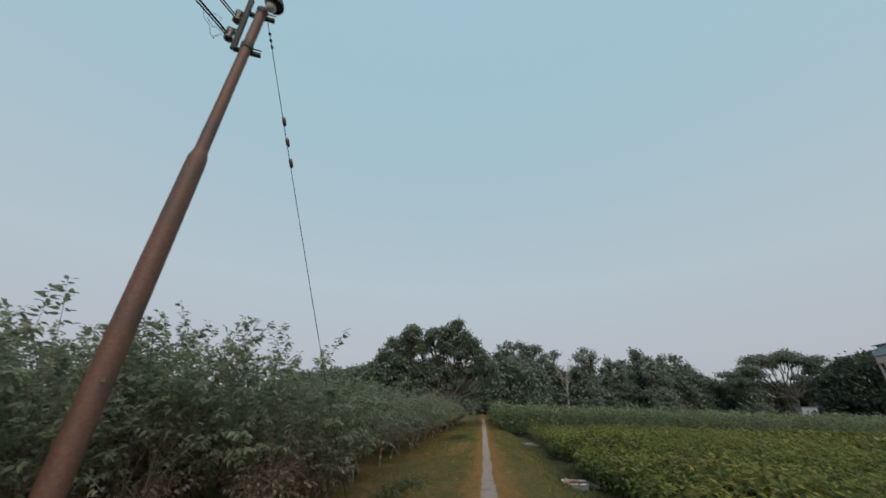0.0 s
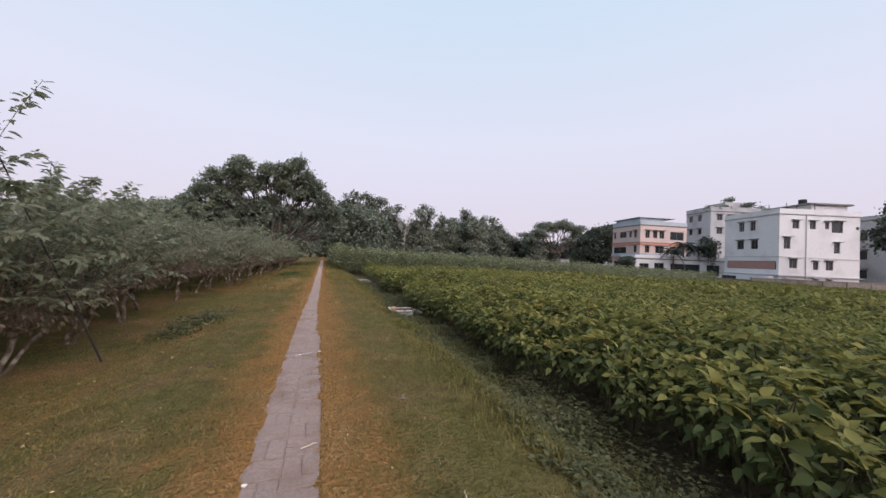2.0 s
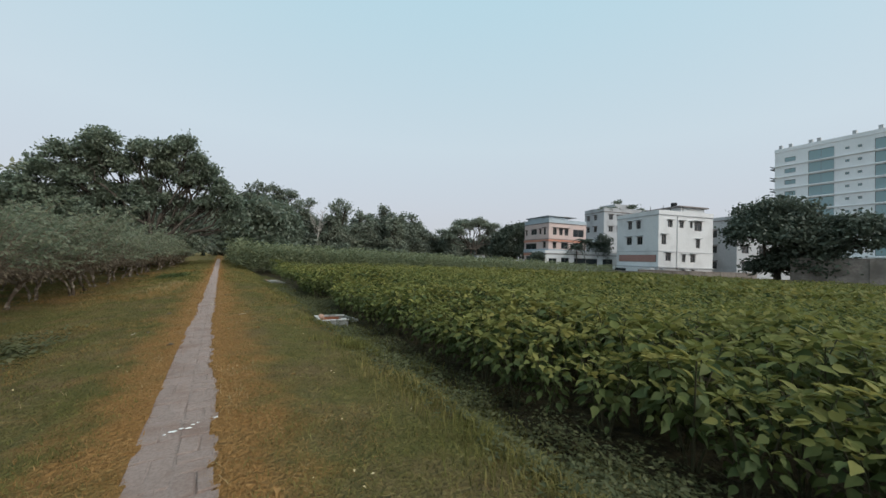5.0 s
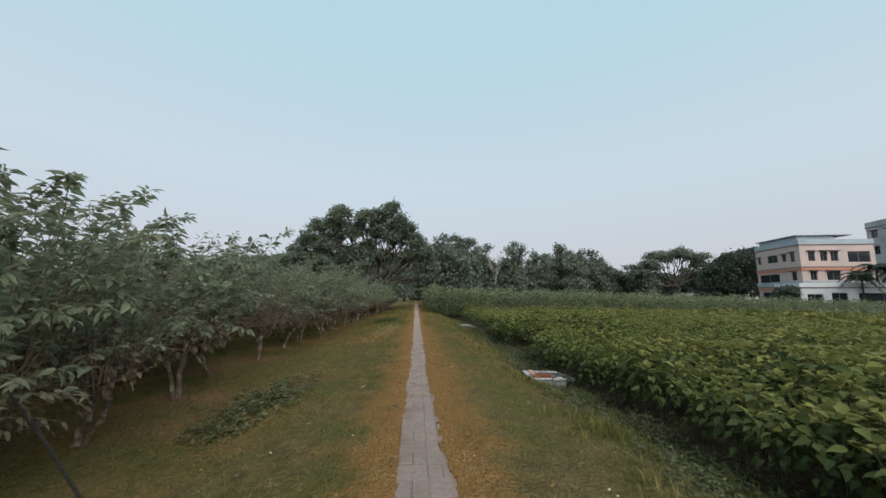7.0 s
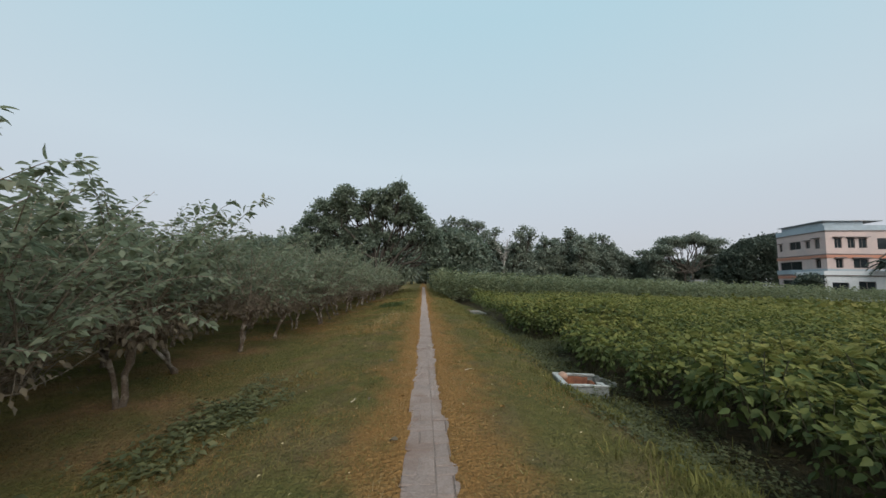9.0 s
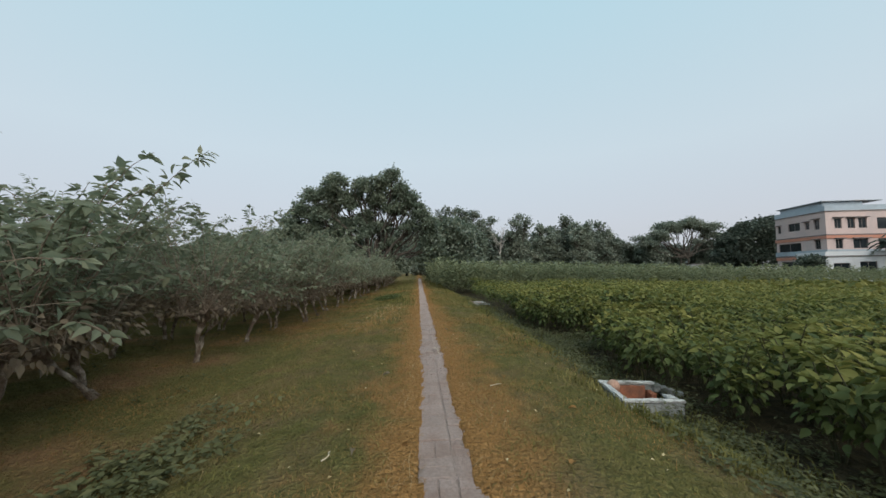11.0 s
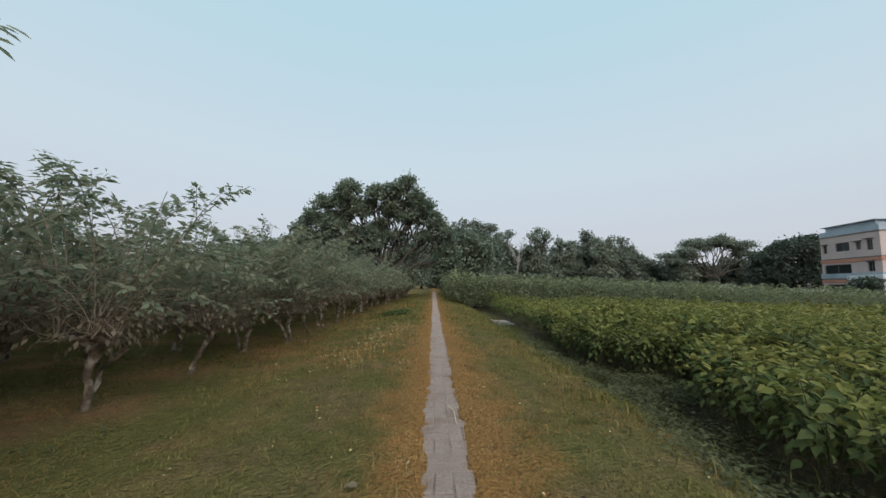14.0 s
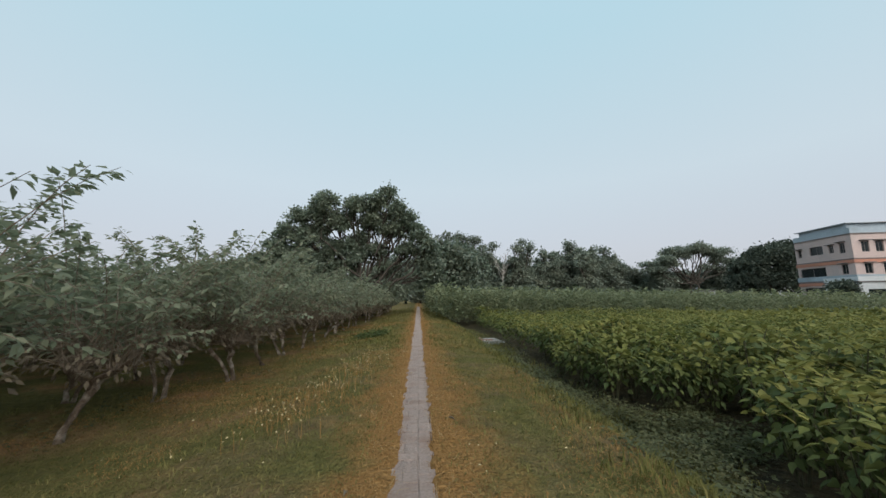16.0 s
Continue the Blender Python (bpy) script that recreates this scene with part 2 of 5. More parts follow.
M = {
    "ground": ground_material(),
    "brick": surface("dusty_brick", (0.295, 0.225, 0.195), (0.365, 0.285, 0.25), (0.255, 0.175, 0.142), 2.6, 50, 0.97, bump=1.0, depth=0.008, own=0.05),
    "dust": surface("path_dust", (0.295, 0.23, 0.2), (0.365, 0.287, 0.252), (0.255, 0.18, 0.148), 5, 40, 0.98, bump=1.0, depth=0.012),
    "turf": leafy("turf_blades", (0.108, 0.108, 0.033), (0.186, 0.174, 0.057), (0.285, 0.226, 0.092), 0.85, 0.45, 0.55, 0.12, clump=0.42),
    "dry": leafy("dry_blades", (0.27, 0.145, 0.05), (0.37, 0.205, 0.075), (0.45, 0.285, 0.125), 0.9, 0.35, 2.0, 0.15, clump=0.2),
    "straw": leafy("pale_straw", (0.3, 0.2, 0.09), (0.42, 0.3, 0.15), (0.52, 0.4, 0.22), 0.9, 0.3, 2.0, 0.15),
    "weed": leafy("weed_leaves", (0.058, 0.066, 0.027), (0.098, 0.104, 0.042), (0.15, 0.14, 0.062), 0.6, 0.3),
    "crop": leafy("crop_leaves", (0.05, 0.072, 0.024), (0.085, 0.108, 0.033), (0.13, 0.142, 0.042), 0.65, 0.25, 0.9, 0.22, 0.1),
    # young tip leaves, lightened: light on the crop's tops put into the colour
    "lit_young": leafy("lit_young_crop_leaves", (0.12, 0.14, 0.04), (0.195, 0.196, 0.055), (0.3, 0.262, 0.078), 0.65, 0.4, 0.5, 0.2, 0.12),
    "stem": surface("green_stems", (0.05, 0.055, 0.025), (0.08, 0.07, 0.04), big=6, rough=0.8),
    "mulberry": leafy("orchard_leaves", (0.165, 0.195, 0.125), (0.25, 0.275, 0.18), (0.3, 0.3, 0.2), 0.5, 0.55, 0.7, 0.4, 0.12),
    "old_leaf": leafy("brown_leaves", (0.14, 0.112, 0.08), (0.21, 0.168, 0.118), (0.27, 0.22, 0.15), 0.8, 0.45),
    "shoot": surface("grey_brown_shoots", (0.16, 0.125, 0.09), (0.24, 0.19, 0.145), big=8, rough=0.85),
    "bark": surface("orchard_bark", (0.14, 0.1, 0.07), (0.22, 0.165, 0.12), (0.58, 0.5, 0.41), 7.0, 45, 0.9, bump=0.9, depth=0.02, lo=0.47),
    "dark_bark": surface("dark_bark", (0.05, 0.042, 0.035), (0.09, 0.075, 0.06), big=1, small=14, bump=0.8, depth=0.03),
    # leaves lightened and greyed: haze before the trees put into the colour
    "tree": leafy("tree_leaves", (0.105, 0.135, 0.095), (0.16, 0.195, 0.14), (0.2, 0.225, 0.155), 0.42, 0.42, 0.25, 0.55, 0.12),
    # paler, greyer copy for far trees: distance haze put into the leaf colour
    "far_tree": leafy("hazed_tree_leaves", (0.125, 0.155, 0.118), (0.185, 0.215, 0.165), (0.235, 0.25, 0.185), 0.45, 0.35, 0.2, 0.5, 0.15),
    "dark_leaf": leafy("dark_glossy_leaves", (0.052, 0.068, 0.05), (0.085, 0.105, 0.078), (0.105, 0.122, 0.09), 0.55, 0.3, 0.25, 0.25, 0.12),
    "pale_bark": surface("pale_bare_bark", (0.3, 0.28, 0.25), (0.4, 0.37, 0.33), big=1, small=10),
    "tall": leafy("tall_crop_leaves", (0.13, 0.152, 0.082), (0.19, 0.212, 0.115), (0.245, 0.255, 0.14), 0.6, 0.45, 0.3),
    "flower": surface("pale_seed_heads", (0.44, 0.34, 0.17), (0.57, 0.46, 0.27), big=4, rough=0.9),
    "render_white": surface("white_lime_wash", (0.36, 0.36, 0.345), (0.46, 0.46, 0.44), (0.13, 0.13, 0.11), 11, 25, 0.9, bump=0.4),
    "cement": surface("stained_cement", (0.20, 0.21, 0.20), (0.30, 0.31, 0.30), (0.09, 0.10, 0.085), 5, 20, 0.92, bump=0.7, depth=0.01),
    "red_brick": surface("red_brick_lining", (0.24, 0.095, 0.055), (0.31, 0.13, 0.075), (0.12, 0.06, 0.042), 6, 30, 0.9, own=0.15),
    "clay": surface("pale_fired_clay", (0.36, 0.22, 0.16), (0.44, 0.28, 0.21), (0.25, 0.15, 0.11), 8, 40, 0.85),
    "pole": surface("rusty_painted_steel", (0.10, 0.052, 0.038), (0.145, 0.072, 0.05), (0.075, 0.052, 0.045), 1.6, 22, 0.6, 0.2, 0.3, 0.003, 0.4),
    "iron": surface("dark_galvanised_iron", (0.045, 0.045, 0.045), (0.08, 0.075, 0.07), big=6, small=40, rough=0.6, metal=0.6),
    "cable": surface("black_cable", (0.018, 0.018, 0.018), (0.03, 0.03, 0.03), big=8, rough=0.6),
    "porcelain": surface("brown_glazed_insulator", (0.05, 0.03, 0.022), (0.08, 0.05, 0.035), big=20, rough=0.25, spec=0.5, bump=0.0),
    "lamp_face": surface("lamp_face", (0.62, 0.62, 0.6), (0.7, 0.7, 0.68), big=9, rough=0.3, bump=0.0),
    "paint": surface("white_paint_spill", (0.72, 0.72, 0.70), (0.82, 0.82, 0.8), big=30, rough=0.8),
    "twig": surface("pale_twig", (0.48, 0.40, 0.29), (0.6, 0.52, 0.4), big=10, rough=0.9),
    "wall_white": surface("white_wall_paint", (0.63, 0.635, 0.64), (0.7, 0.7, 0.7), (0.54, 0.54, 0.54), 0.35, 5, 0.85, bump=0.1),
    # whiter than the other white walls: light on its face put into the paint
    "tower_white": surface("lightened_white_tower_paint", (0.8, 0.81, 0.82), (0.86, 0.86, 0.86), (0.74, 0.75, 0.75), 0.2, 4, 0.8, bump=0.1),
    "wall_pink": surface("pale_pink_wall_paint", (0.54, 0.42, 0.39), (0.6, 0.47, 0.43), (0.47, 0.39, 0.37), 0.35, 5, 0.85, bump=0.1),
    "wall_orange": surface("salmon_band_paint", (0.50, 0.22, 0.15), (0.56, 0.27, 0.19), (0.4, 0.2, 0.15), 0.4, 5, 0.85, bump=0.1),
    "wall_blue": surface("pale_blue_paint", (0.36, 0.42, 0.47), (0.42, 0.48, 0.52), (0.3, 0.34, 0.37), 0.4, 5, 0.85, bump=0.1),
    "wall_grey": surface("grey_cement_wall", (0.4, 0.41, 0.425), (0.48, 0.49, 0.5), (0.32, 0.325, 0.335), 0.3, 5, 0.9, bump=0.15),
    "wall_dirty": surface("weathered_boundary_wall", (0.20, 0.17, 0.15), (0.28, 0.25, 0.22), (0.13, 0.115, 0.10), 0.5, 4, 0.95, bump=0.3),
    "trim": surface("dark_weathered_trim", (0.17, 0.15, 0.14), (0.24, 0.21, 0.2), big=1, rough=0.9),
    "shutter": surface("red_brown_shutter", (0.32, 0.17, 0.14), (0.4, 0.23, 0.2), big=1, rough=0.7),
    "tin": surface("tin_roof", (0.30, 0.33, 0.36), (0.38, 0.40, 0.42), (0.25, 0.2, 0.17), 0.6, 8, 0.5, 0.3, 0.1),
    # near-black: room shade put into the colour; also the tank's own black
    "room": surface("room_shade_tank_black", (0.02, 0.02, 0.022), (0.03, 0.03, 0.03), big=1, rough=0.9),
}
# opaque near-black panes: shade of the rooms behind put into the colour
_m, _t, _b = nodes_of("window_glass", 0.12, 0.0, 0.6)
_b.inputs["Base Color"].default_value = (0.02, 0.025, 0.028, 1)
M["glass"] = _m
# pale green panes: light on the tower put into the glass colour too
_m, _t, _b = nodes_of("green_tinted_glass", 0.12, 0.0, 0.7)
_b.inputs["Base Color"].default_value = (0.24, 0.36, 0.38, 1)
M["glass_green"] = _m


# ---------------------------------------------------------------- building blocks
def mesh_np(name, V, F, material):
    """A mesh from arrays of points and of triangles or quads."""
    V, F = np.asarray(V, np.float32), np.asarray(F, np.int32)
    me = bpy.data.meshes.new(name)
    me.vertices.add(len(V))
    me.vertices.foreach_set("co", V.ravel())
    k = F.shape[1]
    me.loops.add(F.size)
    me.loops.foreach_set("vertex_index", F.ravel())
    me.polygons.add(len(F))
    me.polygons.foreach_set("loop_start", np.arange(0, F.size, k, dtype=np.int32))
    me.update(calc_edges=True)
    me.validate()
    if isinstance(material, tuple):
        for m in material[:2]:
            me.materials.append(m)
        me.polygons.foreach_set("material_index", np.asarray(material[2], np.int32))
    else:
        me.materials.append(material)
    return me


def smooth(me):
    me.polygons.foreach_set("use_smooth", np.ones(len(me.polygons), bool))
    return me


def part(name, data, material=None, parent=None, label=""):
    """Links a bmesh or mesh as one mesh object under a thing or part."""
    if isinstance(data, bmesh.types.BMesh):
        me = bpy.data.meshes.new(name)
        data.to_mesh(me)
        data.free()
        me.materials.append(material)
        data = me
    ob = new(name, data)
    if parent:
        ob.parent = parent
    return tagged(ob, label)


def thing(name, m, label, category, group="", kind=""):
    ob = new(name)
    ob.matrix_world = m
    return tagged(ob, label, category, group, kind)


def box(bm, lo, hi, bevel=0.0, m=None):
    made = bmesh.ops.create_cube(bm, size=1.0)["verts"]
    lo, hi = Vector(lo), Vector(hi)
    for v in made:
        v.co = Vector([lo[i] + (v.co[i] + 0.5) * (hi[i] - lo[i]) for i in range(3)])
    if bevel:
        edges = list({e for v in made for e in v.link_edges})
        made = bmesh.ops.bevel(bm, geom=edges, offset=bevel, segments=1, affect="EDGES")["verts"]
    if m is not None:
        bmesh.ops.transform(bm, matrix=m, verts=[v for v in made if v.is_valid])
    return bm


def tube_np(points, radii, sides=6):
    """Points and quads of a tapered tube, closed at its end by a narrow ring."""
    P = np.asarray(points, float)
    R = np.asarray(radii, float) * np.ones(len(P))
    T = np.gradient(P, axis=0)
    T /= np.linalg.norm(T, axis=1, keepdims=True) + 1e-9
    ref = np.where(np.abs(T[:, 2:3]) > 0.9, [[1.0, 0, 0]], [[0, 0, 1.0]])
    A = np.cross(T, ref)
    A /= np.linalg.norm(A, axis=1, keepdims=True) + 1e-9
    B = np.cross(T, A)
    ang = np.arange(sides) * 2 * np.pi / sides
    V = P[:, None] + R[:, None, None] * (np.cos(ang)[None, :, None] * A[:, None] + np.sin(ang)[None, :, None] * B[:, None])
    n = len(P)
    i, j = np.meshgrid(np.arange(n - 1), np.arange(sides), indexing="ij")
    a, b = i * sides + j, i * sides + (j + 1) % sides
    return V.reshape(-1, 3), np.stack([a, b, b + sides, a + sides], -1).reshape(-1, 4)


def join_np(parts):
    Vs, Fs, n = [], [], 0
    for V, F in parts:
        Vs.append(V)
        Fs.append(F + n)
        n += len(V)
    return np.concatenate(Vs), np.concatenate(Fs)


def unit(A):
    return A / (np.linalg.norm(A, axis=-1, keepdims=True) + 1e-9)


LEAF = np.array([(0, 0, 0), (0.36, 0.31, 0.06), (0.68, 0.17, 0.02), (1, 0, -0.16), (0.68, -0.17, 0.02), (0.36, -0.31, 0.06), (0.08, 0.2, 0.05), (0.08, -0.2, 0.05), (0.46, 0, -0.045)])
LEAF_F = np.array([(0, 8, 6), (6, 8, 1), (1, 8, 2), (2, 8, 3), (3, 8, 4), (4, 8, 5), (5, 8, 7), (7, 8, 0)])
LEAF_S = np.array([(0, 0, 0), (0.42, 0.24, 0.05), (1, 0, -0.08), (0.42, -0.24, 0.05), (0.45, 0, -0.03)])
LEAF_SF = np.array([(0, 4, 1), (1, 4, 2), (2, 4, 3), (3, 4, 0)])
LEAF_T = np.array([(0, 0, 0), (0.5, 0.32, 0.0), (1, 0, 0), (0.5, -0.32, 0.0)])
LEAF_TF = np.array([(0, 2, 1), (0, 3, 2)])


def leaves_np(pos, way, up, size, shape=LEAF_S, faces=LEAF_SF):
    """Leaves at pos that point along way, with their upper side towards up."""
    X = unit(way)
    Y = unit(np.cross(up, X))
    Z = np.cross(X, Y)
    s = np.asarray(size, float)[:, None, None]
    V = pos[:, None] + s * (shape[None, :, :1] * X[:, None] + shape[None, :, 1:2] * Y[:, None] + shape[None, :, 2:] * Z[:, None])
    F = faces[None] + (np.arange(len(pos)) * len(shape))[:, None, None]
    return V.reshape(-1, 3), F.reshape(-1, faces.shape[1])


def tri(F):
    return np.concatenate([F[:, [0, 1, 2]], F[:, [0, 2, 3]]])


def hash2(i, j, seed):
    v = np.sin(i * 127.1 + j * 311.7 + seed * 74.7) * 43758.5453
    return v - np.floor(v)


def vnoise(x, y, seed=0):
    """Smooth noise of 0..1 over the plan, one cell a metre."""
    x, y = np.asarray(x, float), np.asarray(y, float)
    i, j = np.floor(x), np.floor(y)
    u, v = x - i, y - j
    u, v = u * u * (3 - 2 * u), v * v * (3 - 2 * v)
    return (hash2(i, j, seed) * (1 - u) + hash2(i + 1, j, seed) * u) * (1 - v) + (hash2(i, j + 1, seed) * (1 - u) + hash2(i + 1, j + 1, seed) * u) * v


# ---------------------------------------------------------------- the ground
def path_edges(y):
    """The worn path's left and right edge."""
    y = np.asarray(y, float)
    left = np.interp(y, [4, 6, 9, 13.4, 15.5, 20, 75], [-0.19, -0.20, -0.235, -0.225, -0.19, -0.19, -0.2]) + 0.04 * (vnoise(y * 1.2, 3.5, 5) - 0.5) + 0.085 * (vnoise(y * 13, 1.5, 6) - 0.5)
    right = np.interp(y, [4, 9, 12, 14, 15.6, 19, 75], [0.235, 0.215, 0.13, 0.09, 0.11, 0.12, 0.2]) + 0.04 * (vnoise(y * 1.2, 9.5, 7) - 0.5) + 0.085 * (vnoise(y * 13, 4.5, 8) - 0.5)
    return left, right


def ground_z(x, y):
    """The lie of the land: a low bank with the path on it, a ditch and plots beside it."""
    x, y = np.asarray(x, float), np.asarray(y, float)
    low = np.interp(y, [0, 11, 14, 17, 30, 60], [-0.56, -0.55, -0.38, -0.24, -0.26, -0.2])
    wob = 0.25 * (vnoise(y * 0.6, 0.5, 11) - 0.5)
    z = np.interp(x - wob, [-1.6, -0.5, 0.5, 1.7, 2.1, 2.55, 3.1, 3.6], [-0.06, 0.0, 0.0, -0.07, -0.16, -0.44, -0.46, -0.42])
    s = np.clip((-1.3 - x + wob) / 2.0, 0, 1)
    z = z + s * s * (3 - 2 * s) * (low + 0.06)
    near = np.exp(-((x / 60) ** 2 + (y / 90) ** 2))
    z = z + near * (0.05 * (vnoise(x * 1.7, y * 1.7, 1) - 0.5) + 0.045 * (vnoise(x * 5, y * 5, 2) - 0.5))
    z = z - 0.16 * np.exp(-((x - 2.2) / 0.28) ** 2 - ((y - 14.85) / 0.6) ** 2)
    z = z - 0.34 * np.exp(-((x - 2.62) / 0.33) ** 6 - ((y - 15.1) / 0.34) ** 6)
    left, right = path_edges(y)
    off = np.maximum(left - x, x - right)
    on = np.clip(-off / 0.03, 0, 1)
    lip = np.exp(-np.clip(off, 0, None) / 0.35)
    flat = np.where(off < 0.6, lip * 0.012 + (1 - lip) * z, z)
    flat = np.where(off < 0.22, np.maximum(flat, 0.013), flat)
    return flat * (1 - on) + on * -0.05


def lines(*runs):
    out = []
    for a, b, step in runs:
        out.append(np.arange(a, b - 1e-6, step))
    return np.concatenate(out)


far = np.array([60, 90, 150, 300, 700, 1500, 3000.0])
gx = np.concatenate([-far[::-1], lines((-40, -12, 4), (-12, -5, 0.6), (-5, -0.6, 0.16), (-0.6, 0.6, 0.035), (0.6, 4, 0.13), (4, 12, 0.6), (12, 44, 4)), far])
gy = np.concatenate([-far[::-1], lines((-40, 0, 4), (0, 4, 0.5), (4, 26, 0.11), (26, 40, 0.25), (40, 76, 0.6), (76, 140, 6)), far[2:]])
X, Y = np.meshgrid(gx, gy)
Z = ground_z(X, Y)
nx, ny = len(gx), len(gy)
i, j = np.meshgrid(np.arange(nx - 1), np.arange(ny - 1))
a = (j * nx + i).ravel()
ground = part("ground", smooth(mesh_np("ground", np.stack([X.ravel(), Y.ravel(), Z.ravel()], -1), np.stack([a, a + 1, a + nx + 1, a + nx], -1), M["ground"])))
tagged(ground, "uneven earth bank with patchy turf, dry straw and bare soil", "ground", kind="structure")
# ---------------------------------------------------------------- trees
def crown_np(rng, lobes, clumps, per, spread, leaf, shape=LEAF_T, faces=LEAF_TF, shell=0.55):
    """Leaves in clumps through the shells of several lobes (centre and radii); also the clumps' places, lobe by lobe."""
    weight = np.array([(l[3] * l[4] + l[3] * l[5]) for l in lobes])
    share = np.maximum(1, (clumps * weight / weight.sum()).astype(int))
    pos, centres = [], []
    for l, n in zip(lobes, share):
        d = unit(rng.normal(size=(n, 3)))
        d[:, 2] = np.where(d[:, 2] < -0.55, -d[:, 2], d[:, 2])
        r = shell + (1.06 - shell) * rng.rand(n, 1) ** 0.6
        c = np.array(l[:3]) + d * r * np.array(l[3:])
        centres.append(c)
        pos.append((c[:, None] + rng.normal(size=(n, per, 3)) * spread * np.array([1, 1, 0.7])).reshape(-1, 3))
    pos = np.concatenate(pos)
    n = len(pos)
    way = rng.normal(size=(n, 3)) + [0, 0, -0.35]
    up = rng.normal(size=(n, 3)) * 0.7 + [0, 0, 1]
    return leaves_np(pos, way, up, leaf * (0.7 + 0.6 * rng.rand(n)), shape, faces), centres


def bend(rng, a, b, n, sag):
    a, b = np.asarray(a, float), np.asarray(b, float)
    s = np.linspace(0, 1, n)[:, None]
    side = rng.normal(size=3) * np.linalg.norm(b - a) * sag
    wob = rng.normal(size=(n, 3)) * np.linalg.norm(b - a) * sag * 0.3
    wob[0] = wob[-1] = 0
    return a + (b - a) * s + np.sin(np.pi * s) * side + wob


def broadleaf_tree(name, foot, lobes, clumps, per, spread, leaf, trunk, fork, label, group="", material="tree", stems=1, shell=0.55, twigs=5):
    """A tree: tapered trunk and limbs that reach into each lobe of an uneven crown."""
    rng = np.random.RandomState(int(abs(foot[0] * 13 + foot[1] * 7)) + 3)
    ob = thing(name, pose(*foot), label, "tree", group)
    (V, F), centres = crown_np(rng, lobes, clumps, per, spread, leaf, shell=shell)
    part("crown", mesh_np("crown", V, F, M[material]), parent=ob)
    wood = []
    feet = [np.array([math.cos(k * 2.4) * trunk * 1.2 * (stems > 1), math.sin(k * 2.4) * trunk * 1.2 * (stems > 1), -0.3]) for k in range(stems)]
    tops = [np.array([f[0] * 3, f[1] * 3, fork * (0.8 + 0.3 * rng.rand())]) for f in feet]
    for f, tp in zip(feet, tops):
        wood.append(tube_np(bend(rng, f, tp, 7, 0.05), np.linspace(trunk * 1.15, trunk * 0.8, 7) * np.array([1.4, 1.05, 1, 1, 1, 1, 1]), 9))
    for k, (l, c) in enumerate(zip(lobes, centres)):
        tp = tops[k % stems]
        mid = np.array(l[:3]) - [0, 0, l[5] * 0.35]
        r = trunk * 0.62
        wood.append(tube_np(bend(rng, tp - [0, 0, 0.2], mid, 8, 0.07), np.linspace(r, r * 0.4, 8), 7))
        for q in c[:: max(1, len(c) // twigs)]:
            start = tp + (mid - tp) * (0.55 + 0.45 * rng.rand())
            wood.append(tube_np(bend(rng, start, q, 6, 0.08), np.linspace(r * 0.4, r * 0.08, 6), 5))
    V, F = join_np(wood)
    part("trunk", smooth(mesh_np("trunk", V, F, M["dark_bark"])), parent=ob)
    return ob


# the large tree beside the path's far end: lobed crown, several stems
CROWN = [
    (2.0, 0, 11.5, 0.85, 1.4, 1.1), (0.7, 0.2, 10.7, 1.0, 1.6, 1.1), (3.0, 0, 10.0, 1.0, 1.6, 1.1), (-1.1, 0, 10.2, 1.15, 1.8, 1.15), (-3.8, 0, 10.5, 1.2, 1.8, 1.3), (-4.9, 0.3, 9.5, 1.0, 1.6, 1.2),
    (-6.3, 0, 9.1, 0.95, 1.5, 1.0), (-7.2, 0.2, 7.7, 1.15, 1.8, 1.2), (-8.3, 0, 6.1, 1.1, 1.8, 1.1), (-9.3, 0, 5.1, 0.9, 1.5, 0.8), (4.1, 0, 8.9, 1.05, 1.6, 1.1), (5.2, 0.2, 7.7, 1.05, 1.6, 1.0),
    (6.0, 0.3, 6.3, 1.1, 1.8, 1.2), (6.4, 0.6, 4.4, 1.3, 2.0, 1.5), (-2.6, 0.6, 8.7, 1.6, 2.0, 1.3), (-5.0, 0.4, 7.4, 1.7, 2.2, 1.4), (0.6, 0.8, 8.9, 1.5, 2.0, 1.2), (2.6, 0.5, 8.1, 1.3, 2.0, 1.0),
    (-0.9, 0.8, 7.0, 1.2, 2.0, 1.1), (-3.2, 0.9, 6.2, 1.4, 2.2, 1.1), (-6.4, 0.3, 5.4, 1.6, 2.2, 1.3), (-8.0, 0.2, 3.8, 1.7, 2.2, 1.3), (-5.0, 0.3, 3.7, 1.9, 2.2, 1.2), (-2.2, 0.8, 4.2, 1.5, 2.2, 1.1), (3.9, 0.6, 6.3, 1.0, 1.8, 0.7), (1.2, 0.8, 6.2, 0.9, 1.8, 0.7),
    (-0.6, 0.3, 5.5, 1.2, 2.0, 0.9), (-1.2, 0.2, 2.5, 2.2, 2.2, 1.0), (1.7, 0.5, 4.5, 0.8, 1.6, 0.6), (-4.0, 0, 5.0, 1.4, 2.0, 1.0), (2.2, 1.0, 2.2, 2.0, 2.0, 0.8)]
broadleaf_tree("shade_tree", (-5.2, 48, -0.2), CROWN, 1250, 56, 0.27, 0.27, 0.25, 1.7, "large spreading broadleaf tree with a lobed dark green crown", stems=4, shell=0.15, twigs=9)

